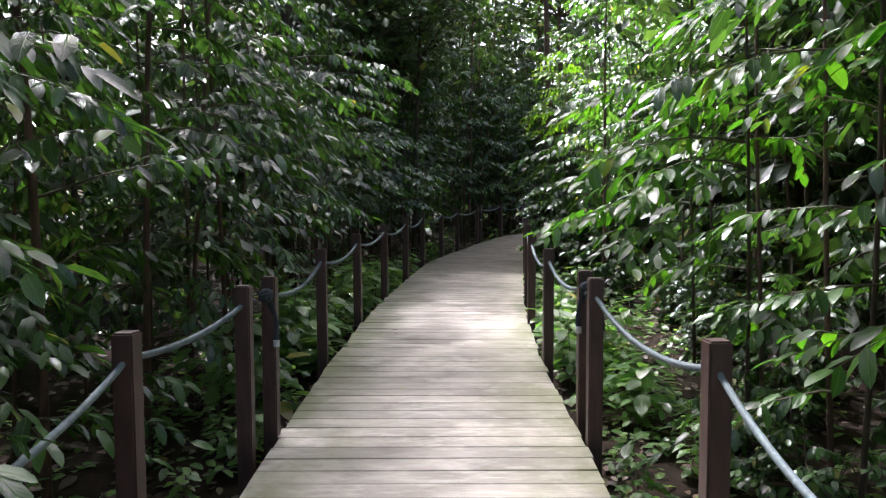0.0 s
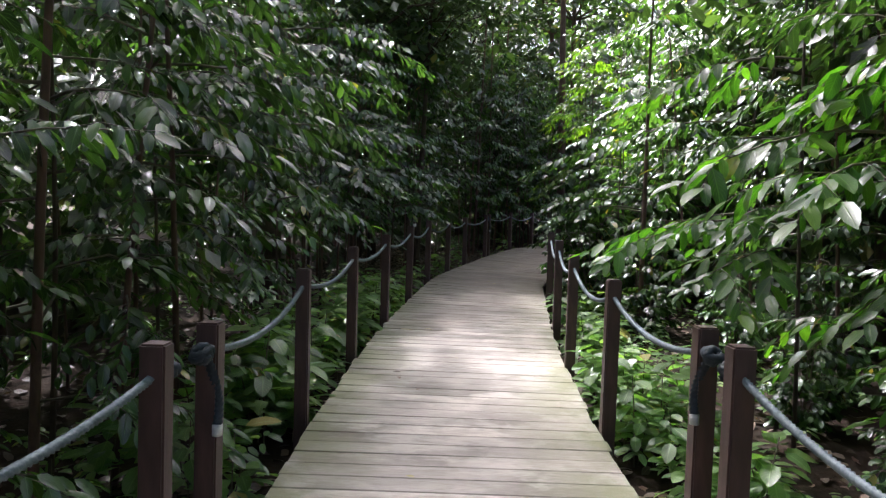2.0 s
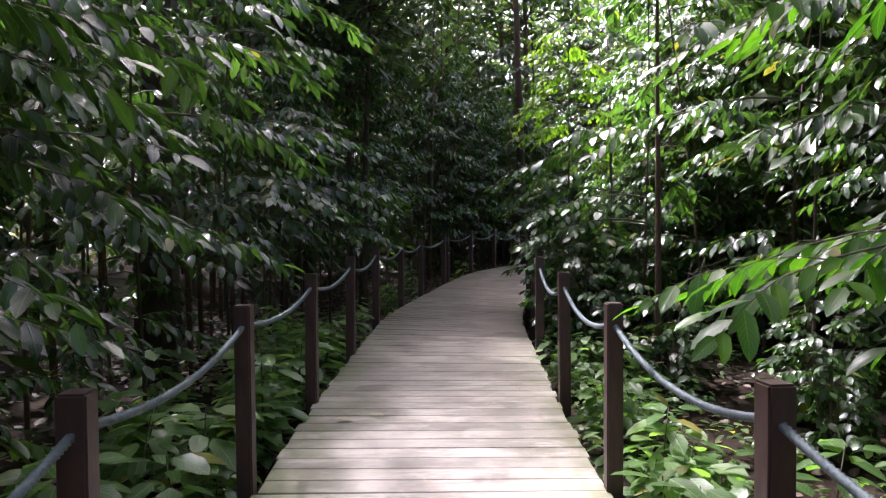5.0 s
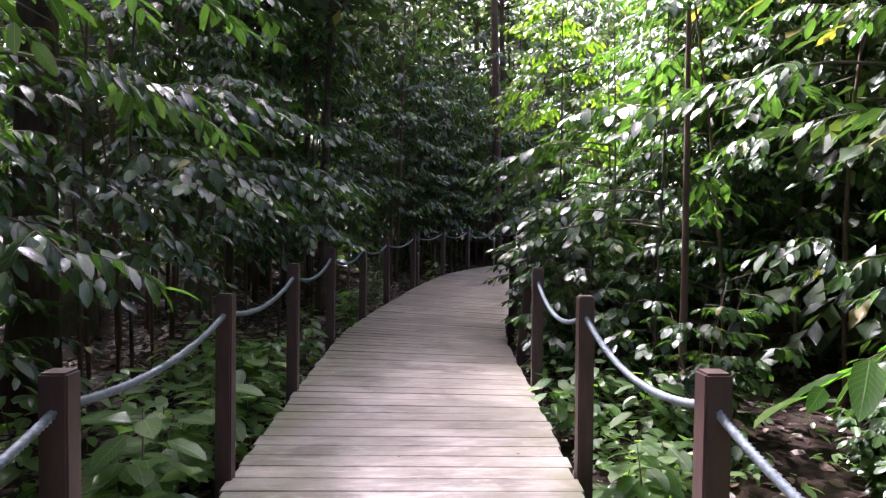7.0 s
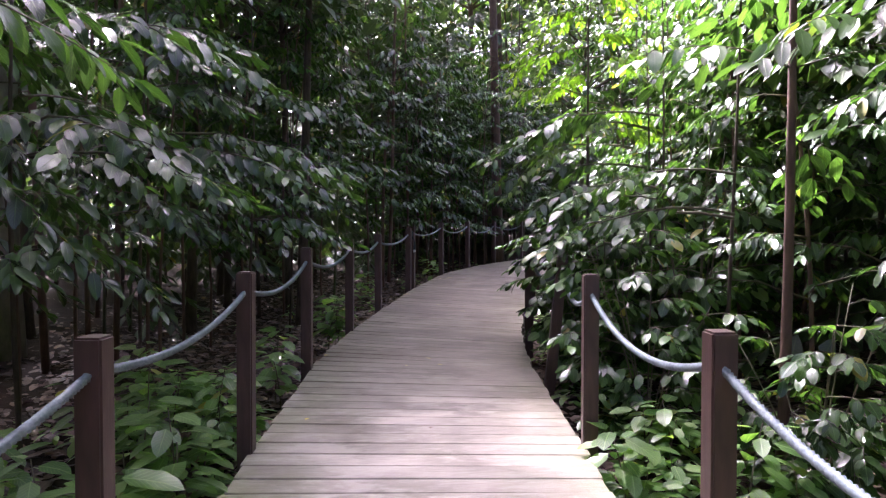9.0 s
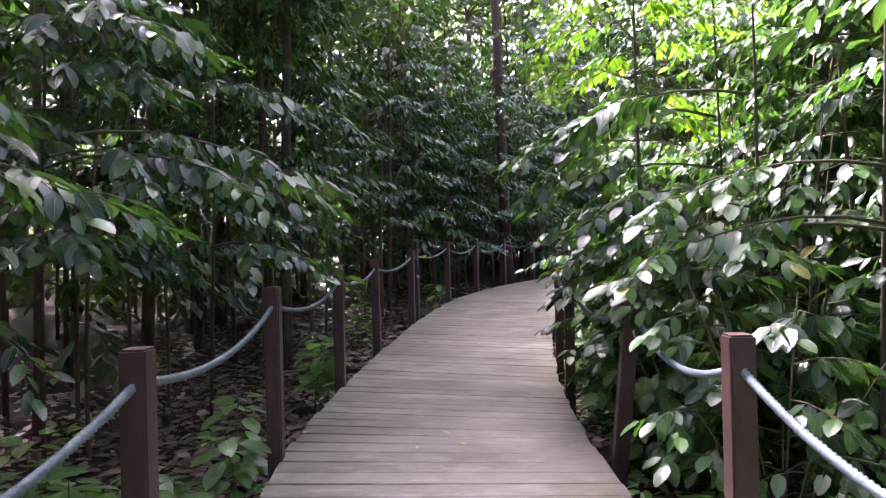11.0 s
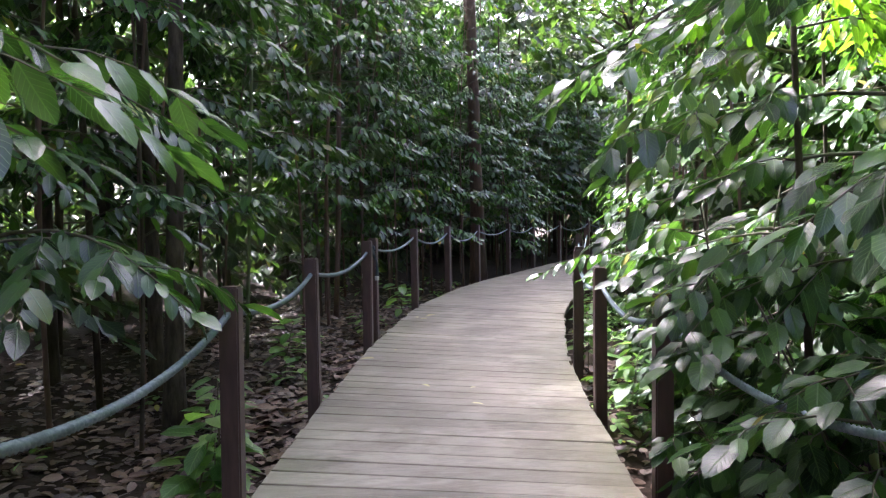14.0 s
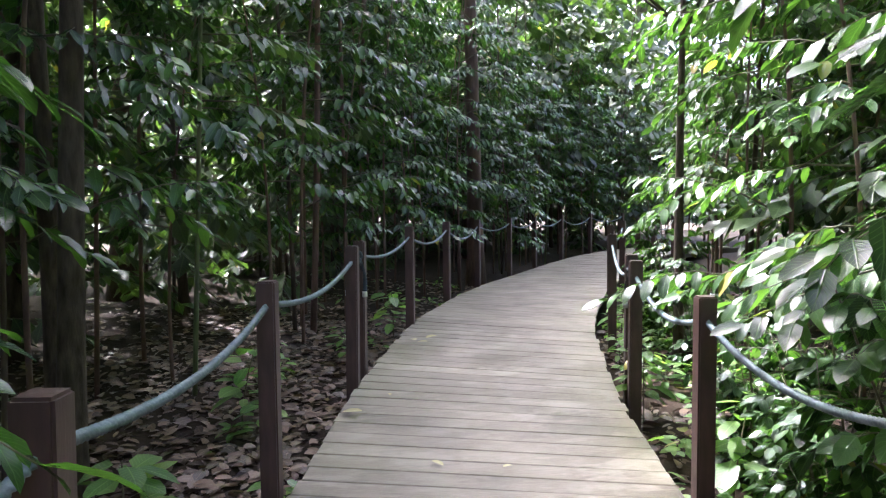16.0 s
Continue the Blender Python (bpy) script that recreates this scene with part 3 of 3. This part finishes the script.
def planter(variants, label, category, group):
    """Returns a function that sets copies of the variants; the first copy of each is the variant itself."""
    used = set()

    def put(x, y, turn, k, scale=1.0, z=None):
        k %= len(variants)
        m = pose(x, y, ground_z(x, y) if z is None else z, 0, 0, turn)
        if k in used:
            ob = copy_thing(variants[k], m)
        else:
            used.add(k)
            ob = variants[k]
            ob.matrix_basis = m
        ob.scale = (scale, scale, scale)
        return tagged(ob, label, category, group)

    return put


NEAR = [understorey_tree(20 + k, 4.6 + 0.5 * (k % 4), 1.15, 0.127 + 0.01 * (k % 3), 26, 0.7 + 0.12 * (k % 3), LEAF, twigs=3) for k in range(6)]
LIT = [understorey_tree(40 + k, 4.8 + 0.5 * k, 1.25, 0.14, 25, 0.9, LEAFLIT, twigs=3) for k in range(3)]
OPEN = [understorey_tree(50 + k, 5.0 + 0.5 * k, 1.2, 0.155, 22, 1.5, LEAF, twigs=3) for k in range(3)]
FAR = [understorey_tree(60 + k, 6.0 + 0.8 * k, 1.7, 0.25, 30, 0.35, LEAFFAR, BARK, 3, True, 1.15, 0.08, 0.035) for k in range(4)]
TALLER = [understorey_tree(30 + k, 7.0 + 0.5 * k, 1.2, 0.13, 36, 0.8, LEAF, twigs=3, radius=0.03) for k in range(3)]
put_taller = planter(TALLER, "tall slender understorey tree with dark glossy leaves beside the boardwalk", "tree", "taller understorey trees")
put_near = planter(NEAR, "slender understorey tree with drooping dark glossy leaves beside the boardwalk", "tree", "understorey trees")
put_lit = planter(LIT, "slender understorey tree with leaves coloured bright yellow-green as if sunlit", "tree", "bright understorey trees")
put_open = planter(OPEN, "slender tree with leafy sprays above a bare stem", "tree", "open understorey trees")
put_far = planter(FAR, "slender forest tree with dense dark leaves behind the first rows", "tree", "inner forest trees")

rng = random.Random(77)


def rows_of(side, d0, step, s0, s1, jitter):
    s = s0
    while s < s1:
        yield s + rng.uniform(-0.3, 0.3) * step, side * (d0 + rng.uniform(-jitter, jitter))
        s += step


# first row on the left: close and dense to about 12 m, then with bare stems below
for n, (s, d) in enumerate(rows_of(-1, 2.15, 0.95, -3, 42, 0.15)):
    if 13.5 < s < 20 and n % 2:
        continue
    x, y, z, h = along(s, d - (0.8 if 13.5 < s < 20 else 0.25 if s > 20 else 0.8 if s > 7 else 0))
    (put_taller if 2.0 < s < 7.5 else put_near if s < 11.5 else put_open)(x, y, rng.uniform(0, 360), rng.randrange(6), rng.uniform(0.88, 1.08))
for n, (s, d) in enumerate(rows_of(-1, 3.3, 1.25, -3, 44, 0.4)):
    if 7.5 < s < 15 and n % 2:
        continue
    x, y, z, h = along(s, d)
    (put_near if s < 11.5 else put_open)(x, y, rng.uniform(0, 360), rng.randrange(6), rng.uniform(0.95, 1.2) * (0.7 if 4.5 < s < 9.5 else 1.0))
# first rows on the right: an open dark gap from about 6 to 12 m, bright crowns beyond it
for n, (s, d) in enumerate(rows_of(1, 2.6, 1.0, -3, 30, 0.15)):
    if 5.6 < s < 12.2:
        continue
    x, y, z, h = along(s, d + (0.55 if 12 < s < 18 else 0))
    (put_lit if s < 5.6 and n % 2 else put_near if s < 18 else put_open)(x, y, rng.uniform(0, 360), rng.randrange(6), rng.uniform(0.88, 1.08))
for n, (s, d) in enumerate(rows_of(1, 4.0, 1.25, -3, 30, 0.4)):
    x, y, z, h = along(s, d + (0.6 if 6 < s < 12 else 0))
    (put_near if s < 18 else put_open)(x, y, rng.uniform(0, 360), rng.randrange(6), rng.uniform(0.95, 1.25))
# inner forest
for side in (-1, 1):
    for d0, step in ((5.0, 1.5), (6.8, 1.8)):
        for s, d in rows_of(side, d0, step, -3, 40, 0.7):
            x, y, z, h = along(s, d)
            if off_deck(x, y) > 3.5 and not (side < 0 and 11 < s < 18.5 and rng.random() < 0.6):
                put_far(x, y, rng.uniform(0, 360), rng.randrange(4), rng.uniform(0.9, 1.35))


def far_woods():
    """The woods behind, joined: trunks and crowns of the inner forest's trees, turned and sized anew."""
    spots = []
    for side in (-1, 1):
        for d0, step in ((9.0, 1.9), (11.5, 2.1), (15.0, 2.6)):
            for s, d in rows_of(side, d0, step, -4, 44, 0.8):
                x, y, z, h = along(s, d)
                if off_deck(x, y) > 6:
                    spots.append((x, y, rng.uniform(0.95, 1.5)))
    for k in range(115):
        a, dist = rng.uniform(0, 6.28), rng.uniform(19, 46)
        x, y = 2 + dist * math.sin(a), 15 + dist * math.cos(a)
        if off_deck(x, y) > 4:
            spots.append((x, y, rng.uniform(1.4, 2.6)))
    for k in range(42):
        a, dist = rng.uniform(-0.25, 1.1), rng.uniform(24, 38)
        x, y = dist * math.sin(a), 12 + dist * math.cos(a)
        if off_deck(x, y) > 2.6:
            spots.append((x, y, rng.uniform(1.3, 2.5)))
    root = new("far_woods")
    tagged(root, "dark woods of many slender leafy trees beyond the boardwalk", "woods", kind="stuff")
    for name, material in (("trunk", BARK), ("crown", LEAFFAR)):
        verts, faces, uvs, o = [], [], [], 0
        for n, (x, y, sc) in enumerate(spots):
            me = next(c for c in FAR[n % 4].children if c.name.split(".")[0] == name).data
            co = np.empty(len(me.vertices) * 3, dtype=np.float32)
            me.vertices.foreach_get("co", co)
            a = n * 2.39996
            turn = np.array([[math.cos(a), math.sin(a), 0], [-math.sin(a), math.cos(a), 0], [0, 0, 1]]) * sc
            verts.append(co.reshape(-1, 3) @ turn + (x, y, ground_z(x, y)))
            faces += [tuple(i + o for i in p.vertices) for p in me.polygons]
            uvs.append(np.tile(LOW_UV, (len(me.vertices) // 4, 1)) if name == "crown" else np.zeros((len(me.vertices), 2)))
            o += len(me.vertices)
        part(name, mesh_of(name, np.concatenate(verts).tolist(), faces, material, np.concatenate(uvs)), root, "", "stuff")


far_woods()

# trees that reach out over the railing
REACH_LEFT = [(-1.65, 3.3, 0.55), (-1.05, 2.6, 1.75), (-1.24, 5.6, 1.34), (-1.2, 6.4, 1.97), (-1.05, 6.9, 1.93), (-1.3, 6.2, 2.15), (-1.2, 7.2, 2.7), (-0.8, 9.8, 2.7), (-0.4, 9.6, 3.15), (-1.08, 8.7, 1.3),
              (-0.95, 12.4, 3.5), (-1.0, 7.9, 2.2), (-1.05, 8.3, 2.9), (-0.95, 10.6, 1.75), (-0.85, 11.0, 2.4), (-0.9, 10.2, 2.1), (-0.75, 11.9, 1.65), (-0.8, 12.7, 2.6), (-1.1, 7.4, 1.5), (-0.6, 14.6, 2.7), (-1.15, 5.2, 2.3), (-1.1, 4.6, 1.7), (-0.93, 13.7, 1.97), (-1.4, 13.05, 1.5), (-1.45, 11.5, 1.8), (-1.43, 12.15, 2.13), (-1.1, 13.1, 2.5), (-1.1, 13.1, 2.95), (-0.37, 13.3, 1.78),
              (-0.27, 13.9, 1.95), (-0.27, 14.95, 1.31), (-0.7, 16.0, 1.4), (-0.9, 17.0, 1.83), (-0.5, 15.4, 2.05)]
REACH_RIGHT = [(1.45, 4.3, 1.4), (1.27, 5.1, 1.6), (1.9, 5.2, 2.0), (1.45, 3.4, 1.9), (1.5, 2.9, 2.2), (1.69, 5.95, 0.95), (1.43, 7.4, 1.15), (2.0, 6.2, 1.35), (1.3, 6.7, 1.12), (1.9, 8.1, 1.9), (1.52, 7.8, 2.45), (1.55, 7.16, 2.4),
               (1.82, 10.2, 2.25), (1.45, 13.7, 1.62), (1.4, 12.7, 1.3), (1.58, 12.9, 1.66), (1.35, 14.3, 2.28), (1.72, 13.6, 1.56), (1.62, 14.76, 1.28), (1.5, 13.3, 1.26),
               (1.2, 14.9, 2.25), (1.43, 15.1, 1.84), (2.13, 16.46, 1.22), (2.3, 17.7, 1.15), (2.14, 16.15, 2.28), (1.7, 15.56, 1.6), (1.7, 14.95, 1.14), (1.85, 14.5, 0.92)]
for side, tips, stems in ((-1, REACH_LEFT, (2.7, 5.3, 6.9, 9.2, 11.5, 13.5, 15.3, 17.0)), (1, REACH_RIGHT, (3.2, 5.0, 6.7, 8.2, 10.2, 12.9, 14.1, 15.3, 16.9))):
    for n, sy in enumerate(stems):
        mine = [t for t in tips if min(stems, key=lambda q: abs(q - t[1])) == sy]
        px, py, pz, ph = along(sy, side * (2.25 + 0.15 * (n % 3) + (1.0 if side > 0 and 7.5 < sy < 11 else 0)))
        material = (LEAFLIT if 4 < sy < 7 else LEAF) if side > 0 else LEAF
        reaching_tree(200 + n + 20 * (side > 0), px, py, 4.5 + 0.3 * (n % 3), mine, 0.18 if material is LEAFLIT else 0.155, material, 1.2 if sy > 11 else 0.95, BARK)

# tall trees: trunks among the rest, and high crowns added to block light
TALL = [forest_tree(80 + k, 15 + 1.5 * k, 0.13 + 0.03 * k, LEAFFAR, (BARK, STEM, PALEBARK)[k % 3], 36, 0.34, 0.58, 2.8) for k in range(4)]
put_tall = planter(TALL, "tall forest tree with a straight dark trunk and high crown", "tree", "tall forest trees")
for s, d in ((0, 7.4), (6.5, 8.0), (11, 7.4), (14.5, 7.4), (20.5, 6.2), (3.6, -5.4), (0.5, -6.0), (23, -6.4),
             (25, 5.4), (30, 5.5), (33, -5.0), (13, 11.5), (7, 12.5), (2, 11), (17, 12), (21, -10), (15, -13), (9, -14), (3, -14), (27, -8), (24, 9.5), (36, 4.5), (41, -7), (34, -8), (30, -7), (11.2, -3.2), (14.6, -4.6)):
    x, y, z, h = along(s, d)
    put_tall(x, y, rng.uniform(0, 360), rng.randrange(4), rng.uniform(0.85, 1.15))

# high crowns added to shade both sides of the first stretch, slit above boardwalk
SHADE_TREES = [forest_tree(180 + k, 9.5 + 0.8 * k, 0.06 + 0.01 * k, LEAFFAR, BARK, 40, 0.3, 0.5, 2.1) for k in range(3)]
put_shade_tree = planter(SHADE_TREES, "slender tall tree added for shade, with a high leafy crown", "tree", "canopy trees")
for side, d0, step, s0, s1 in ((1, 4.6, 2.3, -5, 13), (1, 7.2, 2.6, -5, 14), (1, 10.0, 3.0, -5, 14), (-1, 7.4, 2.6, -5, 8), (-1, 5.0, 3.3, 15, 26)):
    for s, d in rows_of(side, d0, step, s0, s1, 0.5):
        x, y, z, h = along(s, d)
        put_shade_tree(x, y, rng.uniform(0, 360), rng.randrange(3), rng.uniform(0.85, 1.15))

# two more added crowns, placed only to shade the deck before the bend
for s, d in ((16.3, -3.6), (18.2, -4.3)):
    x, y, z, h = along(s, d)
    put_shade_tree(x, y, rng.uniform(0, 360), rng.randrange(3), 1.1)

# trunks that stand near the walk
for tx, ty, k, sc in ((3.35, 27.6, 1, 1.05), (-1.05, 18.05, 0, 0.64), (-1.6, 18.8, 0, 0.55), (4.05, 20.2, 0, 0.42), (-2.6, 21.5, 0, 0.8)):
    put_tall(tx, ty, rng.uniform(0, 360), k, sc)

for tx, ty in ((3.0, 26.5), (2.2, 26.0), (1.2, 24.6), (4.6, 28.6)):
    put_near(tx, ty, rng.uniform(0, 360), rng.randrange(6), 1.1)

# thin stems, mostly on the far left bend
POLES = [pole_tree(90 + k, 7.5 + k, 0.022 + 0.008 * k, (CULM, BARK, STEM)[k]) for k in range(3)]
put_pole = planter(POLES, "thin straight stem with sparse tufts of leaves", "tree", "thin stems")
for k in range(70):
    s = rng.uniform(10, 36)
    side = -1 if k % 3 else 1
    x, y, z, h = along(s, side * rng.uniform(2.2, 8))
    if off_deck(x, y) > 1.9 and not (side > 0 and s < 19 and off_deck(x, y) < 6):
        put_pole(x, y, rng.uniform(0, 360), rng.randrange(3), rng.uniform(0.8, 1.2))

# the single red-brown stem on the right
x0, y0 = 2.69, 11.6
stem_tree = understorey_tree(140, 6.5, 1.1, 0.17, 16, 2.2, LEAF, STEM, 4, False, 1.15, 0.02, 0.042)
stem_tree.matrix_basis = pose(x0, y0, ground_z(x0, y0), 0, 0, 40)
tagged(stem_tree, "straight red-brown stem with large pale-sheened leaves high up", "tree")

# the yellow-green crown above the bend's first shrubs, sunlight put into its colour
gold_tree = understorey_tree(151, 5.2, 1.25, 0.12, 24, 2.5, LEAFGOLD, BARK, 4, False, 1.0, 0.06, 0.026)
gold_tree.matrix_basis = pose(2.55, 15.1, ground_z(2.55, 15.1), 0, 0, 200)
tagged(gold_tree, "slender tree above the shrubs, its crown coloured yellow-green as if sunlit", "tree")

# shrubs that crowd the deck on the right
SHRUBS = [shrub(110 + k, 1.9 + 0.25 * k, 0.85, 0.15, 9, LEAF, 1.4) for k in range(3)]
put_shrub = planter(SHRUBS, "dense broad-leaved green shrub pressing against the rope railing", "shrub", "shrubs")
for s, d, sc in ((12.6, 1.75, 0.8), (13.9, 1.7, 0.95), (15.0, 1.95, 1.1), (15.6, 1.7, 0.8), (16.6, 1.9, 1.0), (17.8, 2.1, 0.75), (17.2, 1.7, 0.55), (18.4, 1.8, 0.55), (14.4, 2.7, 1.3), (16.0, 2.9, 1.35), (11.4, 2.4, 0.75), (19.0, 2.3, 0.6), (21.0, 2.0, 0.6), (22.2, 1.9, 0.65), (23.4, 1.9, 0.7), (24.6, 1.9, 0.75), (2.5, 2.4, 0.45), (3.5, 2.15, 0.42), (4.5, 2.3, 0.45), (5.3, 2.9, 0.55), (3.0, 3.1, 0.6), (4.1, 3.3, 0.6), (6.1, 3.3, 0.6), (7.2, 2.9, 0.5), (8.1, 3.5, 0.65), (9.2, 3.0, 0.55), (10.2, 3.4, 0.6)):
    x, y, z, h = along(s, d)
    put_shrub(x, y, rng.uniform(0, 360), rng.randrange(3), sc)

# seedlings along both edges of the deck
HERBS = [seedling(120 + k, 0.22 + 0.1 * k, 12 + 4 * k, 0.125 + 0.013 * k, HERB, 1.45) for k in range(5)]
put_herb = planter(HERBS, "small green seedling with broad leaves on the forest floor", "plant", "seedlings")
for k in range(360):
    side = -1 if k % 2 else 1
    s = rng.uniform(14, 24) if k % 7 == 0 else rng.uniform(1.0, 7.5) if k % 3 == 0 else rng.uniform(6.5, 13.5) if side < 0 else rng.uniform(5, 12.5)
    if side < 0 and s > 14 and k % 3:
        continue
    x, y, z, h = along(s, side * (1.22 + abs(rng.gauss(0, 0.5))))
    turn, kind, size = rng.uniform(0, 360), rng.randrange(5), rng.uniform(0.8, 1.5)
    if side > 0 and s < 6.5 and k % 4:
        continue
    put_herb(x, y, turn, kind, size * (0.55 if s < 5 else 0.8 if side > 0 else 1.0))


# ---- low undergrowth ----
def undergrowth():
    r = np.random.RandomState(21)
    P, W, U, L = [], [], [], []
    for k in range(1040):
        side = 1 if r.rand() < 0.6 else -1
        s = r.uniform(-1, 26)
        if side < 0 and s > 13 and r.rand() < 0.75:
            continue
        x, y, z, h = along(s, side * (1.15 + abs(r.normal(0, 1.5))))
        if off_deck(x, y) < 1.12:
            continue
        g, top = ground_z(x, y), r.uniform(0.06, 0.4)
        for j in range(r.randint(5, 11)):
            a = j * 2.4 + r.uniform(-0.5, 0.5)
            P.append((x + 0.05 * math.cos(a), y + 0.05 * math.sin(a), g + top * r.uniform(0.55, 1.0)))
            W.append((math.cos(a), math.sin(a), r.uniform(-0.5, 0.4)))
            U.append((r.normal(0, 0.25), r.normal(0, 0.25), 1))
            L.append(r.uniform(0.06, 0.13))
    ob = new("undergrowth", leaves_mesh("undergrowth", P, W, U, L, HERB, 1.35))
    tagged(ob, "low green undergrowth on the dark forest floor", "plants", kind="stuff")


undergrowth()

# ---- fallen leaves ----
def litter():
    r = np.random.RandomState(9)
    P, W, U, L = [], [], [], []
    for k in range(19000):
        s = r.uniform(-1, 27) if k % 2 else r.uniform(11, 23)
        side = -1 if r.rand() < (0.6 if k % 2 else 0.85) else 1
        d = side * (1.05 + abs(r.normal(0, 1.9 if k % 2 else 2.2)))
        x, y, z, h = along(s, d)
        P.append((x, y, ground_z(x, y) + r.uniform(0.005, 0.035)))
        a = r.uniform(0, 6.28)
        W.append((math.cos(a), math.sin(a), r.uniform(-0.25, 0.35)))
        U.append((r.normal(0, 0.35), r.normal(0, 0.35), 1))
        L.append(r.uniform(0.06, 0.15))
    ob = new("leaf_litter", leaves_mesh("leaf_litter", P, W, U, L, DEAD, 1.35))
    tagged(ob, "brown dead leaves strewn over the forest floor", "leaves", kind="stuff")


litter()


def fallen_leaf(x, y, turn, size, material, label):
    me = leaves_mesh("fallen_leaf", [(-0.5 * size, 0, 0)], [(1, 0, 0)], [(0, 0.12, 1)], [size], material, 1.3)
    ob = new("fallen_leaf", me)
    ob.matrix_world = pose(x, y, deck_top(x, y) + 0.16 * size + 0.004, 3, -5, turn)
    tagged(ob, label, "leaf", "leaves on the boardwalk")


PALE, DARK_L, YEL = "pale dry leaf lying on the boardwalk", "small dark curled leaf lying on the boardwalk", "yellow fallen leaf lying on the boardwalk"
for x, y, size, material, label in (
        (-0.53, 9.15, 0.15, PALELEAF, PALE), (-0.28, 9.25, 0.10, PALELEAF, PALE), (0.16, 9.93, 0.05, DEAD, DARK_L), (0.41, 11.8, 0.05, DEAD, DARK_L), (0.78, 7.55, 0.07, PALELEAF, PALE),
        (-0.44, 7.4, 0.08, DEAD, DARK_L), (0.08, 8.0, 0.04, PALELEAF, PALE), (0.92, 9.94, 0.05, DEAD, DARK_L), (-0.42, 12.0, 0.06, YELLOWLEAF, YEL), (-0.44, 13.9, 0.08, YELLOWLEAF, YEL),
        (0.53, 13.85, 0.075, PALELEAF, "tan fallen leaf lying on the boardwalk"), (0.31, 13.54, 0.05, PALELEAF, PALE), (0.5, 18.43, 0.14, PALELEAF, PALE), (0.93, 17.57, 0.09, PALELEAF, PALE), (1.32, 17.5, 0.07, PALELEAF, PALE),
        (1.25, 17.05, 0.09, PALELEAF, PALE), (0.8, 18.81, 0.05, PALELEAF, PALE), (1.22, 20.44, 0.12, PALELEAF, PALE), (1.42, 20.55, 0.14, PALELEAF, PALE), (1.3, 20.36, 0.1, PALELEAF, PALE),
        (2.03, 22.7, 0.06, DEAD, DARK_L), (2.27, 22.7, 0.06, DEAD, DARK_L), (-0.21, 6.93, 0.05, DEAD, DARK_L), (0.38, 6.76, 0.04, DEAD, DARK_L), (0.8, 7.43, 0.05, DEAD, DARK_L),
        (-0.12, 5.23, 0.06, PALELEAF, PALE), (-0.4, 7.24, 0.06, DEAD, DARK_L), (0.0, 2.89, 0.07, PALELEAF, PALE), (0.62, 13.6, 0.05, YELLOWLEAF, YEL)):
    fallen_leaf(x, y, rng.uniform(0, 360), size, material, label)


# ---- boardwalk: beams and boards ----
def boardwalk():
    deck = new("boardwalk")
    tagged(deck, "weathered grey-brown timber boardwalk with green algae at its edges", "boardwalk", kind="structure")
    for d in (-0.9, 0.0, 0.9):
        v, f = [], []
        n = 0
        for k in range(150):
            x, y, z, h = along(-12 + 0.34 * k, d)
            c, s = 0.04 * math.cos(h), -0.04 * math.sin(h)
            v += [(x - c, y - s, z - 0.05), (x + c, y + s, z - 0.05), (x + c, y + s, z - 0.2), (x - c, y - s, z - 0.2)]
            if k:
                f += [(n - 4 + a, n - 4 + (a + 1) % 4, n + (a + 1) % 4, n + a) for a in range(4)]
            n += 4
        part("beam", mesh_of("beam", v, f, BEAM, None, False), deck)
    pitch, thick = 0.175, 0.04

    def board_mesh(length):
        bm = box_bm(length, pitch - 0.005, thick, 0.004, (0, 0, -thick / 2), 1)
        me = bpy.data.meshes.new("board")
        bm.to_mesh(me)
        bm.free()
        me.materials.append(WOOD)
        layer = me.uv_layers.new(name="UVMap")
        for loop in me.loops:
            co = me.vertices[loop.vertex_index].co
            layer.data[loop.index].uv = (co.x / 1.0, co.y)
        return me

    r = random.Random(3)
    boards = [board_mesh(2.0 + 0.012 * k) for k in range(4)]
    for k in range(285):
        s = -12 + pitch * k
        x, y, z, h = along(s, 0)
        slope = math.degrees(math.atan2(deck_z(y + 0.5) - deck_z(y - 0.5), 1.0))
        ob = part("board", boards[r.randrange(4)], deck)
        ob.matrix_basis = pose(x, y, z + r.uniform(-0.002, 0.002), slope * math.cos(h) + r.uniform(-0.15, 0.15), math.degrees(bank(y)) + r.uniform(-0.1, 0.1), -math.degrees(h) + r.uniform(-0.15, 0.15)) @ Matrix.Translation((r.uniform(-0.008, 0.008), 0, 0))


boardwalk()
